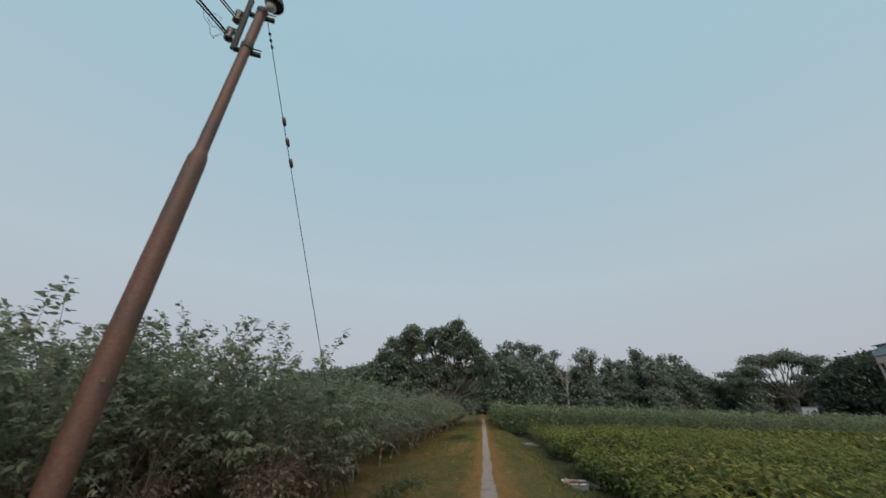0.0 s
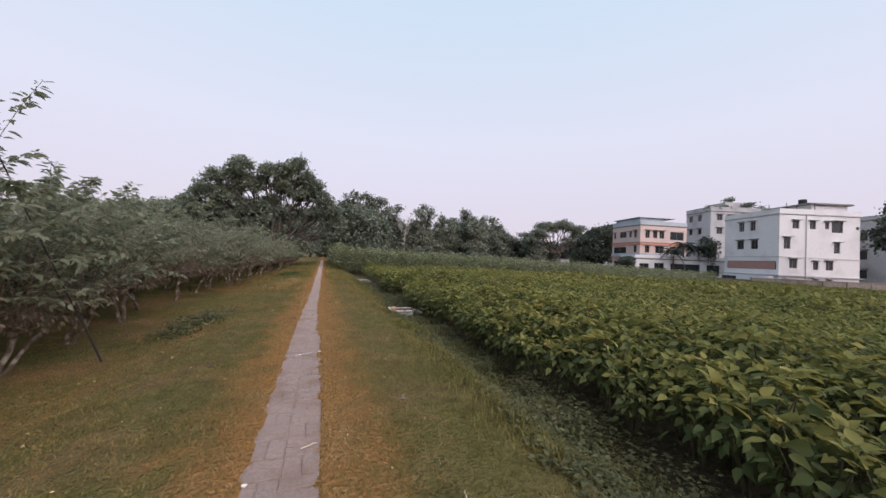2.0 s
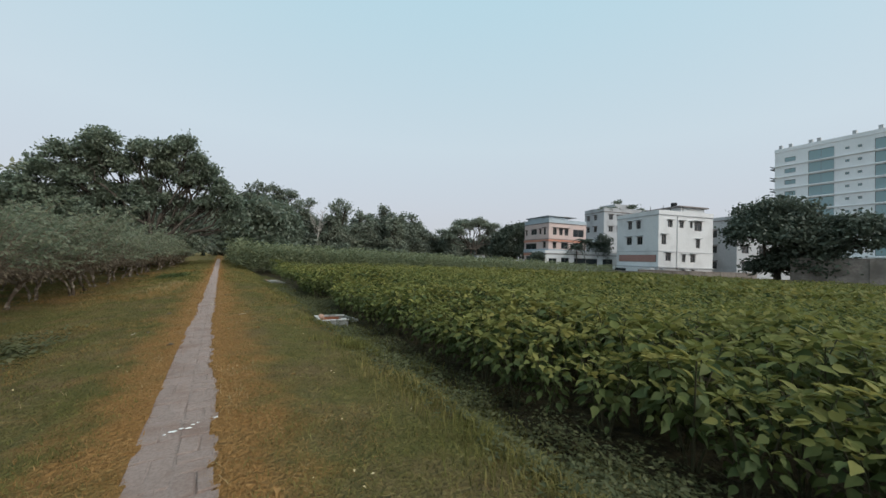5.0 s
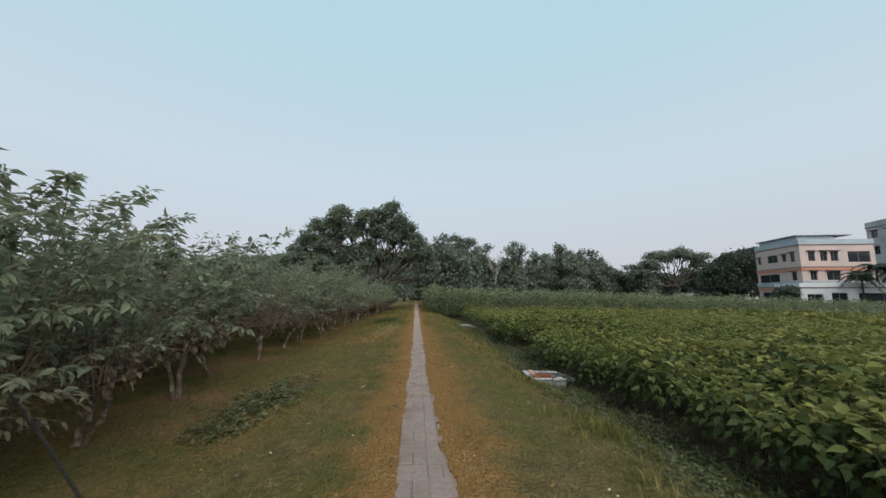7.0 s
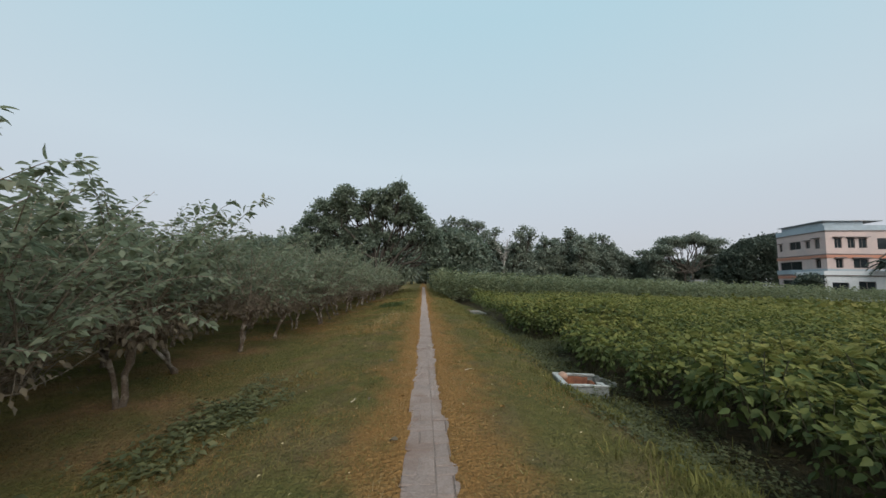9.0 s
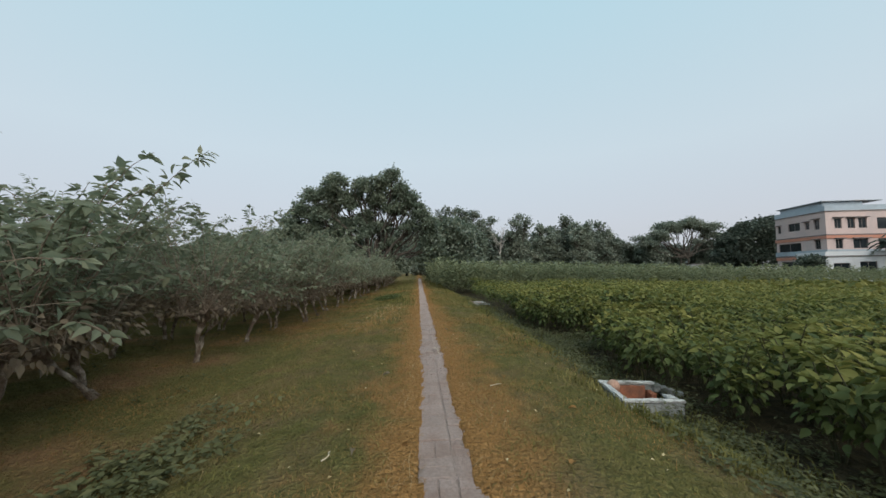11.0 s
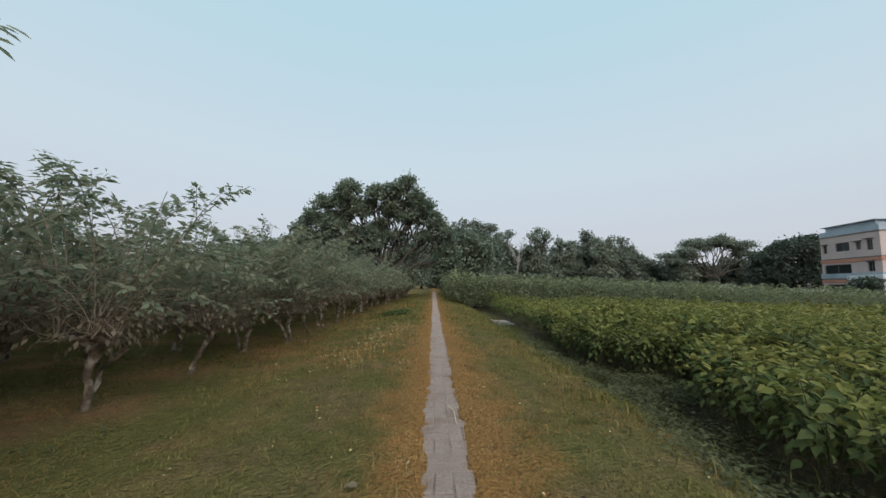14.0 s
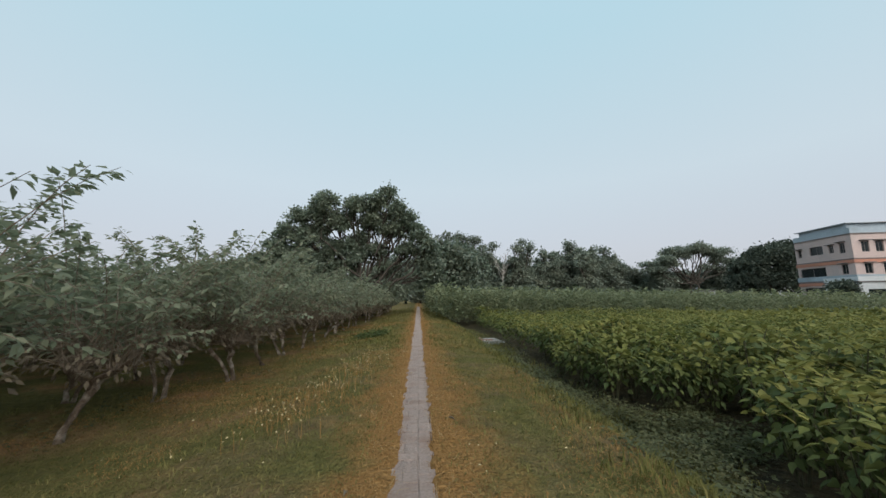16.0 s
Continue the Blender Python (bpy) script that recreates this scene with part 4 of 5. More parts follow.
# ---------------------------------------------------------------- turf, dry grass, weeds
def blades_np(x, y, height, width, seed, lean=0.7):
    r = np.random.RandomState(seed)
    n = len(x)
    z = ground_z(x, y) - 0.006
    g = r.rand(n) * 6.283
    out = np.stack([np.cos(g), np.sin(g), 0 * g], -1)
    side = np.stack([-np.sin(g), np.cos(g), 0 * g], -1)
    h = (height * (0.5 + r.rand(n)))[:, None]
    tilt = (lean * (0.3 + r.rand(n)))[:, None]
    w = (width * (0.6 + 0.8 * r.rand(n)))[:, None]
    b = np.stack([x, y, z], -1)
    up = np.array([[0, 0, 1.0]])
    m = b + out * h * tilt * 0.4 + up * h * 0.62
    t = b + out * h * tilt * 1.15 + up * h * (1.0 - 0.35 * tilt)
    V = np.stack([b - side * w, b + side * w, m + side * w * 0.75, m - side * w * 0.75, t], 1)
    k = np.arange(n)[:, None] * 5
    F = np.concatenate([k + [[0, 1, 2]], k + [[0, 2, 3]], k + [[3, 2, 4]]])
    return V.reshape(-1, 3), F


def sow(n, x0, x1, y0, y1, seed, keep):
    r = np.random.RandomState(seed)
    u = r.rand(n)
    y = y0 * (y1 / y0) ** u if y0 > 0 else y0 + (y1 - y0) * u
    x = x0 + (x1 - x0) * r.rand(n)
    ok = (r.rand(n) < keep(x, y)) & ~((abs(x - 2.62) < 0.42) & (abs(y - 15.1) < 0.42))
    return x[ok], y[ok]


def off_path(x, y):
    left, right = path_edges(y)
    return np.maximum(left - x, x - right)


def far_off(y):
    """How far the verge lies beyond the stretch that is walked."""
    return np.maximum(np.asarray(y) - 10.0, 2.0)


def turf_keep(x, y):
    o = off_path(x, y)
    tuft = 0.15 + 0.55 * np.clip((vnoise(x * 2.6, y * 2.6, 41) - 0.3) * 2.2, 0, 1) + 0.5 * np.clip((vnoise(x * 8, y * 8, 47) - 0.35) * 3, 0, 1)
    bare = np.clip((x + 4.2) / 1.8, 0.4, 1) * np.clip((3.3 - x) / 0.8, 0.1, 1)
    return np.where(o < 0.03, 0, np.clip((o - 0.05) / 0.45, 0.06, 1)) * tuft * bare


def dry_keep(x, y):
    o = off_path(x, y)
    patch = np.clip((vnoise(x * 1.1, y * 1.1, 51) - 0.5) * 3, 0, 0.7) + 0.5 * np.clip((-1.7 - x) / 1.0, 0, 1) * np.clip((vnoise(x * 0.9, y * 0.7, 52) - 0.3) * 2, 0, 1)
    return np.where(o < -0.05, 0.0, np.where(o < 0.0, 0.4, 1.0) * np.clip(np.exp(-((o - 0.04) / np.interp(y, [8, 13], [0.23, 0.36])) ** 2) + patch * np.interp(y, [8, 13], [0.6, 1.1]), 0, 1))


x, y = sow(360000, -6.0, 3.2, 4.2, 30, 3, turf_keep)
V, F = blades_np(x, y, 0.032 + 0.001 * far_off(y), 0.0017 + 0.0002 * far_off(y), 4, 1.3)
tagged(part("turf", mesh_np("turf", V, F, M["turf"])), "short trodden green turf on both sides of the path", "grass", kind="stuff")
x, y = sow(360000, -4.6, 2.4, 4.2, 36, 6, dry_keep)
V, F = blades_np(x, y, 0.026 + 0.001 * far_off(y), 0.0011 + 0.00016 * far_off(y), 7, 1.4)
tagged(part("dry_grass", mesh_np("dry_grass", V, F, M["dry"])), "dry orange-brown grass edging the brick path", "grass", kind="stuff")
# tufts that stand above the trodden turf
x, y = sow(90000, -4.2, 2.6, 4.2, 26, 26, lambda x, y: np.where(off_path(x, y) < 0.25, 0, np.clip((vnoise(x * 5, y * 5, 42) - 0.62) * 4, 0, 1) * np.clip((vnoise(x * 0.9, y * 0.9, 43) - 0.3) * 2.5, 0, 1)))
V, F = blades_np(x, y, 0.042 + 0.0008 * far_off(y), 0.0014 + 0.00018 * far_off(y), 27, 1.3)
tagged(part("grass_tufts", mesh_np("grass_tufts", V, F, M["turf"])), "small uneven tufts of longer grass", "grass", kind="stuff")
x, y = sow(9000, -3.8, 3.1, 4.2, 26, 28, lambda x, y: np.where(off_path(x, y) < 0.1, 0, np.clip((vnoise(x * 4, y * 4, 44) - 0.6) * 4, 0, 1)))
V, F = blades_np(x, y, 0.055 + 0.0006 * far_off(y), 0.0009 + 0.0001 * far_off(y), 29, 2.0)
tagged(part("dry_stalks", mesh_np("dry_stalks", V, F, M["dry"])), "thin dry stalks scattered through the turf", "grass", kind="stuff")
x, y = sow(42000, -2.6, 2.0, 4.2, 26, 33, lambda x, y: np.where(off_path(x, y) < -0.03, 0, (0.03 + 0.6 * np.exp(-((off_path(x, y) - 0.05) / 0.3) ** 2)) * np.clip((vnoise(x * 3, y * 3, 46) - 0.45) * 3, 0, 1)))
V, F = blades_np(x, y, 0.065 + 0.0008 * far_off(y), 0.001 + 0.0001 * far_off(y), 34, 2.2)
tagged(part("straw", mesh_np("straw", V, F, M["straw"])), "pale dry straw lying on the verge", "grass", kind="stuff")
x, y = sow(24000, -3.2, 2.6, 24, 66, 16, lambda x, y: turf_keep(x, y))
V, F = blades_np(x, y, 0.09, 0.012, 17)
tagged(part("turf", mesh_np("turf", V, F, M["turf"])), "distant turf beside the path", "grass", kind="stuff")
# longer grass on the bank's shoulder and in the ditch
x, y = sow(85000, 1.4, 3.4, 4.2, 34, 9, lambda x, y: np.exp(-((x - 2.4) / 0.55) ** 2) * np.clip((vnoise(x * 1.8, y * 1.8, 61) - 0.25) * 2, 0, 1))
V, F = blades_np(x, y, 0.10 + 0.001 * y, 0.003 + 0.0002 * y, 10)
tagged(part("ditch_grass", mesh_np("ditch_grass", V, F, M["turf"])), "longer green grass on the ditch bank", "grass", kind="stuff")


def weeds(n, x0, x1, y0, y1, seed, size, keep, material, label, name="weeds", tall=1.6):
    """Small broad-leaved weeds, a few leaves each."""
    r = np.random.RandomState(seed)
    x, y = sow(n, x0, x1, y0, y1, seed, keep)
    k = 7
    x, y = np.repeat(x, k), np.repeat(y, k)
    g = r.rand(len(x)) * 6.283
    way = np.stack([np.cos(g), np.sin(g), 0.5 - 0.9 * r.rand(len(x))], -1)
    h = size * tall * r.rand(len(x))
    pos = np.stack([x, y, ground_z(x, y) + h], -1) + way * [1, 1, 0] * size * 0.6 * r.rand(len(x), 1)
    V, F = leaves_np(pos, way, r.normal(size=(len(x), 3)) * 0.35 + [0, 0, 1], size * (0.4 + 1.1 * r.rand(len(x))))
    tagged(part(name, mesh_np(name, V, F, M[material])), label, "weeds", kind="stuff")


weeds(30000, 1.8, 4.45, 4.2, 34, 12, 0.055, lambda x, y: (np.exp(-((x - 2.65) / 0.5) ** 2) + (x > 2.6) * np.exp(-((y - 18.8) / 0.9) ** 4)) * np.clip((vnoise(x * 1.3, y * 1.3, 71) - 0.12) * 1.8, 0, 1), "weed", "low broad-leaved weeds along the ditch")
weeds(16000, 1.9, 3.6, 4.2, 30, 22, 0.042, lambda x, y: np.exp(-((x - 2.72) / 0.45) ** 2) * np.clip((vnoise(x * 2.6, y * 2.2, 72) - 0.5) * 4, 0, 1), "weed", "bushy weeds standing in clumps along the ditch", tall=5.5)
weeds(1800, 2.9, 4.4, 17.6, 20.2, 23, 0.05, lambda x, y: np.exp(-((y - 18.9) / 0.95) ** 4) * np.clip((vnoise(x * 2.6, y * 2.2, 73) - 0.3) * 3, 0, 1), "weed", "weeds filling a gap in the crop", tall=4.0)
weeds(1500, -3.4, -1.6, 11.6, 15.2, 13, 0.07, lambda x, y: np.exp(-(((x + 2.45) / 0.5) ** 2 + ((y - 13.4) / 0.9) ** 2)), "weed", "dark clump of weeds below the bank")
weeds(900, -2.4, -1.2, 27.2, 29.6, 14, 0.10, lambda x, y: np.exp(-(((x + 1.75) / 0.45) ** 2 + ((y - 28.4) / 0.7) ** 2)), "crop", "heap of cut leafy weeds beside the path")
weeds(3600, -8.5, -3.0, 4.2, 32, 15, 0.055, lambda x, y: np.clip((vnoise(x * 0.9, y * 0.9, 81) - 0.45) * 2, 0, 1), "weed", "scattered low weeds under the orchard trees")
# pale seed heads
r = np.random.RandomState(44)
n = 420
c = r.rand(n)
x = -1.55 + 0.6 * c + r.normal(size=n) * 0.24
y = 18.2 + 4.6 * c + r.normal(size=n) * 0.4
z = ground_z(x, y) + 0.09 + 0.14 * r.rand(n)
V, F = leaves_np(np.stack([x, y, z], -1), r.normal(size=(n, 3)) + [0, 0, 1], r.normal(size=(n, 3)), 0.016 + 0.02 * r.rand(n), LEAF_S, LEAF_SF)
sv, sf = blades_np(x, y, 0.2 + 0 * x, 0.0025, 45, 0.3)
tagged(part("seed_heads", mesh_np("seed_heads", V, F, M["flower"])), "drift of pale grass seed heads on the verge", "grass", kind="stuff")
tagged(part("seed_stalks", mesh_np("seed_stalks", sv, sf, M["dry"])), "thin dry stalks that carry pale seed heads", "grass", kind="stuff")
# pale petals and leaf scraps lying in the turf
n = 260
x, y = -3.2 + 5.2 * r.rand(n), 5.5 + 17 * r.rand(n) ** 1.3
ok = off_path(x, y) > 0.08
x, y = x[ok], y[ok]
n = len(x)
V, F = leaves_np(np.stack([x, y, ground_z(x, y) + 0.03], -1), r.normal(size=(n, 3)) * [1, 1, 0.3], r.normal(size=(n, 3)) * 0.4 + [0, 0, 1], 0.014 + 0.022 * r.rand(n), LEAF_S * [1, 1.3, 2], LEAF_SF)
tagged(part("petal_scraps", mesh_np("petal_scraps", V, F, M["flower"])), "pale petals and leaf scraps scattered in the turf", "litter", kind="stuff")
# ---------------------------------------------------------------- electricity pole
LEAN_TOP = Vector((0.21, 0.23, 9.0))
POLE = Matrix.Translation((-4.606, 5.964, -0.782)) @ Matrix.Scale(1.1, 4)
pole = thing("electricity_pole", POLE, "rust-red stepped steel electricity pole, stayed by a wire", "pole")
axis = LEAN_TOP.normalized()


def on_pole(z):
    return np.array(axis) * (z + 0.55)


V, F = tube_np([on_pole(z) for z in (-0.7, 1, 2.5, 4, 4.85)], [0.138, 0.132, 0.128, 0.124, 0.121], 20)
part("lower_tube", smooth(mesh_np("lower_tube", V, F, M["pole"])), parent=pole)
V, F = tube_np([on_pole(z) for z in (4.85, 4.93, 5.0, 5.1)], [0.118, 0.12, 0.11, 0.086], 20)
part("swaged_joint", smooth(mesh_np("swaged_joint", V, F, M["pole"])), parent=pole)
V, F = tube_np([on_pole(z) for z in (5.08, 6, 7, 8, 8.5, 8.52)], [0.087, 0.081, 0.08, 0.08, 0.08, 0.01], 20)
part("upper_tube", smooth(mesh_np("upper_tube", V, F, M["pole"])), parent=pole)
ARM = Vector((-0.93, -0.36, 0.05)).normalized()
for z in (7.42, 8.42):
    b = Vector(on_pole(z))
    bm = bmesh.new()
    box(bm, (-0.035, -0.2, -0.035), (0.035, 0.24, 0.035), 0.006, Matrix.Translation(b) @ ARM.to_track_quat("Y", "Z").to_matrix().to_4x4() @ Matrix.Translation((0.10, 0, 0)))
    part("cross_arm", bm, M["iron"], pole, "dark angle-iron bracket")
    V, F = tube_np([b + Vector((0, 0, d)) for d in (-0.05, 0.05)], [0.098, 0.098], 16)
    part("clamp", mesh_np("clamp", V, F, M["iron"]), parent=pole)
    V, F = tube_np([b - ARM * 0.1, b - ARM * 0.24], [0.012, 0.012], 6)
    part("clamp_bolt", mesh_np("clamp_bolt", V, F, M["iron"]), parent=pole)
b = Vector(on_pole(7.3)) + ARM * 0.19
bm = box(bmesh.new(), (-0.05, -0.025, 0), (0.05, 0.025, 1.35), 0.006, Matrix.Translation(b))
part("bracket_strap", bm, M["iron"], pole, "upright iron strap for insulators")
for z in (7.62, 8.12):
    e = Vector(on_pole(z)) + ARM * 0.33
    V, F = tube_np([e + Vector((0, 0, d)) for d in (-0.14, -0.12, -0.07, -0.02, 0.02, 0.07, 0.12, 0.14)], [0.035, 0.07, 0.07, 0.05, 0.05, 0.07, 0.07, 0.035], 12)
    part("insulator", smooth(mesh_np("insulator", V, F, M["porcelain"])), parent=pole)
    V, F = tube_np([e - ARM * 0.16 + Vector((0, 0, 0.16)), e + Vector((0, 0, 0.17)), e + ARM * 0.04, e - Vector((0, 0, 0.17)), e - ARM * 0.16 - Vector((0, 0, 0.16))], 0.016, 6)
    part("shackle", mesh_np("shackle", V, F, M["iron"]), parent=pole)
b = Vector(on_pole(8.46))
V, F = tube_np([b, b + Vector((0.12, -0.05, 0.04)), b + Vector((0.2, -0.08, 0.0))], 0.022, 8)
arm = part("lamp_arm", mesh_np("lamp_arm", V, F, M["iron"]), parent=pole)
c = b + Vector((0.30, -0.10, 0.0))
V, F = tube_np([c + Vector((0, 0, d)) for d in (0.2, 0.16, 0.06, -0.04, -0.07)], [0.03, 0.09, 0.14, 0.165, 0.155], 20)
hood = part("lamp_hood", smooth(mesh_np("lamp_hood", V, F, M["iron"])), parent=pole, label="dark bowl-shaped lamp hood")
bm = bmesh.new()
bmesh.ops.create_uvsphere(bm, u_segments=16, v_segments=8, radius=0.10, matrix=Matrix.Translation(c + Vector((-0.06, 0, -0.07))))
part("bulb", bm, M["lamp_face"], hood, "unlit white globe")

# service lines that leave the pole
for k, (z, side) in enumerate([(7.64, 0.40), (7.58, 0.40), (8.14, 0.40), (8.08, 0.40)]):
    a = POLE @ (Vector(on_pole(z)) + ARM * side + Vector((0.03, 0, 0)))
    b = a + Vector((-2.6 - 0.5 * k, -22.0, 0.6 + 0.2 * k))
    pts = [a + (b - a) * s - Vector((0, 0, 1.2 * 4 * s * (1 - s) * 0.4)) for s in np.linspace(0, 1, 14)]
    V, F = tube_np(pts, 0.02 if k == 0 else 0.014, 6)
    tagged(part("overhead_cable", mesh_np("overhead_cable", V, F, M["cable"])), "black overhead cable leaving the pole bracket", "cable", "overhead cables")
r = np.random.RandomState(9)
a = POLE @ (Vector(on_pole(7.64)) + ARM * 0.42 + Vector((0.03, 0, 0)))
for k in range(3):
    V, F = tube_np(bend(r, a, a + Vector((-0.35 - 0.1 * k, -0.15, 0.25 + 0.2 * k)), 7, 0.2), 0.005, 4)
    part("loose_wire", mesh_np("loose_wire", V, F, M["cable"]), parent=None)
    tagged(bpy.context.scene.collection.objects[-1], "thin loose wire end curling at the insulator", "wire", "loose wire ends")

# the stay wire with strain insulators and its anchor rod
stay = thing("stay_wire", pose(-3.147, 11.522, -0.65), "thin steel stay wire with egg insulators, anchored in the grass", "stay wire")
top = Vector((-4.31, 6.36, 8.975)) - Vector((-3.147, 11.522, -0.65))
V, F = tube_np([top * s + Vector((0, 0, -0.08 * 4 * s * (1 - s))) for s in np.linspace(0.1, 1, 20)], 0.0078, 6)
part("wire", mesh_np("wire", V, F, M["cable"]), parent=stay)
V, F = tube_np([top * s for s in (-0.02, 0.03, 0.085, 0.1)], [0.016, 0.016, 0.014, 0.03], 8)
part("anchor_rod", mesh_np("anchor_rod", V, F, M["iron"]), parent=stay, label="dark iron anchor rod")
for s in (0.735, 0.775, 0.815):
    q = top * s
    d = top.normalized()
    V, F = tube_np([q - d * 0.10 + d * k for k in (0, 0.02, 0.08, 0.12, 0.18, 0.2)], [0.012, 0.034, 0.038, 0.038, 0.034, 0.012], 10)
    part("strain_insulator", smooth(mesh_np("strain_insulator", V, F, M["porcelain"])), parent=stay)
for s in (0.955, 0.967, 0.979):
    V, F = tube_np([top * (s - 0.003), top * s, top * (s + 0.003)], [0.015, 0.032, 0.015], 8)
    part("clip", mesh_np("clip", V, F, M["iron"]), parent=stay)


# ---------------------------------------------------------------- irrigation boxes
def irrigation_box(m, label, wide=1.0, deep=0.95):
    """An open masonry outlet: plastered walls, whitewashed rim, brick lining, one end broken for the spout."""
    ob = thing("irrigation_box", m, label, "outlet box", "irrigation boxes")
    rng = random.Random(4)
    w, t, h = 0.5 * wide, 0.06, 0.42
    L = 0.5 * deep
    walls = {"front_wall": ((-w, -L, -0.3), (w + 0.02, -L + t, h)), "back_wall": ((-w, L - t, -0.3), (w + 0.06, L, h)), "side_wall": ((-w, -L + t, -0.3), (-w + t, L - t, h)), "end_wall": ((w - t, -L + t, -0.3), (w, L - t, h - 0.24)), "return_wall": ((w - t - 0.04, -L + t, h - 0.238), (w - 0.004, -L + t + 0.17, h)), "brick_step": ((w - t - 0.02, L - t - 0.16, h - 0.238), (w - 0.006, L - t, h - 0.07))}
    for n, (lo, hi) in walls.items():
        bm = box(bmesh.new(), lo, hi, 0.012)
        bmesh.ops.subdivide_edges(bm, edges=bm.edges[:], cuts=3, use_grid_fill=True)
        for v in bm.verts:
            v.co += Vector((rng.uniform(-1, 1), rng.uniform(-1, 1), rng.uniform(-1, 1))) * 0.006
        part(n, bm, M["red_brick" if n == "brick_step" else "cement"], ob, "bare red brick" if n == "brick_step" else "stained grey plaster")
    for n, (lo, hi) in {"front_wall": ((-w - 0.012, -L - 0.012, h), (w + 0.03, -L + t + 0.01, h + 0.03)), "back_wall": ((-w - 0.012, L - t - 0.01, h), (w + 0.05, L + 0.012, h + 0.03)), "side_wall": ((-w - 0.012, -L + t + 0.01, h), (-w + t + 0.01, L - t - 0.01, h + 0.032)), "return_wall": ((w - t - 0.045, -L + t + 0.012, h), (w, -L + t + 0.18, h + 0.026))}.items():
        bm = box(bmesh.new(), lo, hi, 0.01)
        bmesh.ops.subdivide_edges(bm, edges=bm.edges[:], cuts=3, use_grid_fill=True)
        for v in bm.verts:
            v.co += Vector((rng.uniform(-1, 1), rng.uniform(-1, 1), rng.uniform(-1, 1))) * 0.007
        part("rim", bm, M["render_white"], ob, "chipped whitewashed rim")
    # rough red brick lining
    for lo, hi in (((-w + t, L - t - 0.03, -0.05), (w - t - 0.03, L - t, h - 0.012)), ((-w + t, -L + t, -0.05), (w - t, -L + t + 0.03, h - 0.012)), ((-w + t, -L + t + 0.03, -0.05), (-w + t + 0.03, L - t - 0.03, h - 0.012))):
        bm = box(bmesh.new(), lo, hi, 0.006)
        bmesh.ops.subdivide_edges(bm, edges=bm.edges[:], cuts=4, use_grid_fill=True)
        for v in bm.verts:
            v.co += Vector((rng.uniform(-1, 1), rng.uniform(-1, 1), rng.uniform(-1, 1))) * 0.005
        part("lining", bm, M["red_brick"], ob, "rough red brick lining")
    part("floor", box(bmesh.new(), (-w + t, -L + t, -0.06), (w - t, L - t, -0.03)), M["red_brick"], ob, "silted brick floor")
    bm = bmesh.new()
    bmesh.ops.create_uvsphere(bm, u_segments=14, v_segments=9, radius=0.085, matrix=Matrix.Translation((-w + t + 0.08, L - t - 0.08, h + 0.0)))
    part("outlet_plug", bm, M["clay"], ob, "round terracotta outlet end")
    bm = bmesh.new()
    for k in range(4):
        box(bm, (w + 0.02 + 0.1 * k, L - t - 0.03, h - 0.1 - 0.04 * k), (w + 0.13 + 0.1 * k, L - 0.004, h + 0.01 - 0.035 * k), 0.014)
    part("broken_edge", bm, M["cement"], ob, "broken masonry at the spout")
    return ob


irrigation_box(pose(2.57, 15.1, -0.69, 0, 0, -6), "open whitewashed masonry irrigation box with red brick inside", 0.68, 0.74)
irrigation_box(pose(2.66, 28.05, -0.70, 0, 0, 4), "distant low masonry irrigation box beside the ditch", 0.75, 0.7)


# ---------------------------------------------------------------- houses
def facade(bm, o, u, width, z0, z1, holes, depth=0.22):
    """One outer wall with real openings; holes are (x0, x1, z0, z1) along the wall."""
    o, u = Vector(o), Vector(u).normalized()
    n = Vector((u.y, -u.x, 0))
    xs = sorted({0.0, width, *[h[0] for h in holes], *[h[1] for h in holes]})
    zs = sorted({z0, z1, *[h[2] for h in holes], *[h[3] for h in holes]})
    at = lambda x, z, d=0.0: bm.verts.new(o + u * x - n * d + Vector((0, 0, z)))
    for i in range(len(xs) - 1):
        for j in range(len(zs) - 1):
            cx, cz = (xs[i] + xs[i + 1]) / 2, (zs[j] + zs[j + 1]) / 2
            if any(h[0] < cx < h[1] and h[2] < cz < h[3] for h in holes):
                continue
            bm.faces.new([at(xs[i], zs[j]), at(xs[i + 1], zs[j]), at(xs[i + 1], zs[j + 1]), at(xs[i], zs[j + 1])])
    for a, b, c, d in holes:
        ring = [(a, c), (b, c), (b, d), (a, d)]
        for k in range(4):
            p, q = ring[k], ring[(k + 1) % 4]
            bm.faces.new([at(*p), at(*q), at(*q, depth), at(*p, depth)])


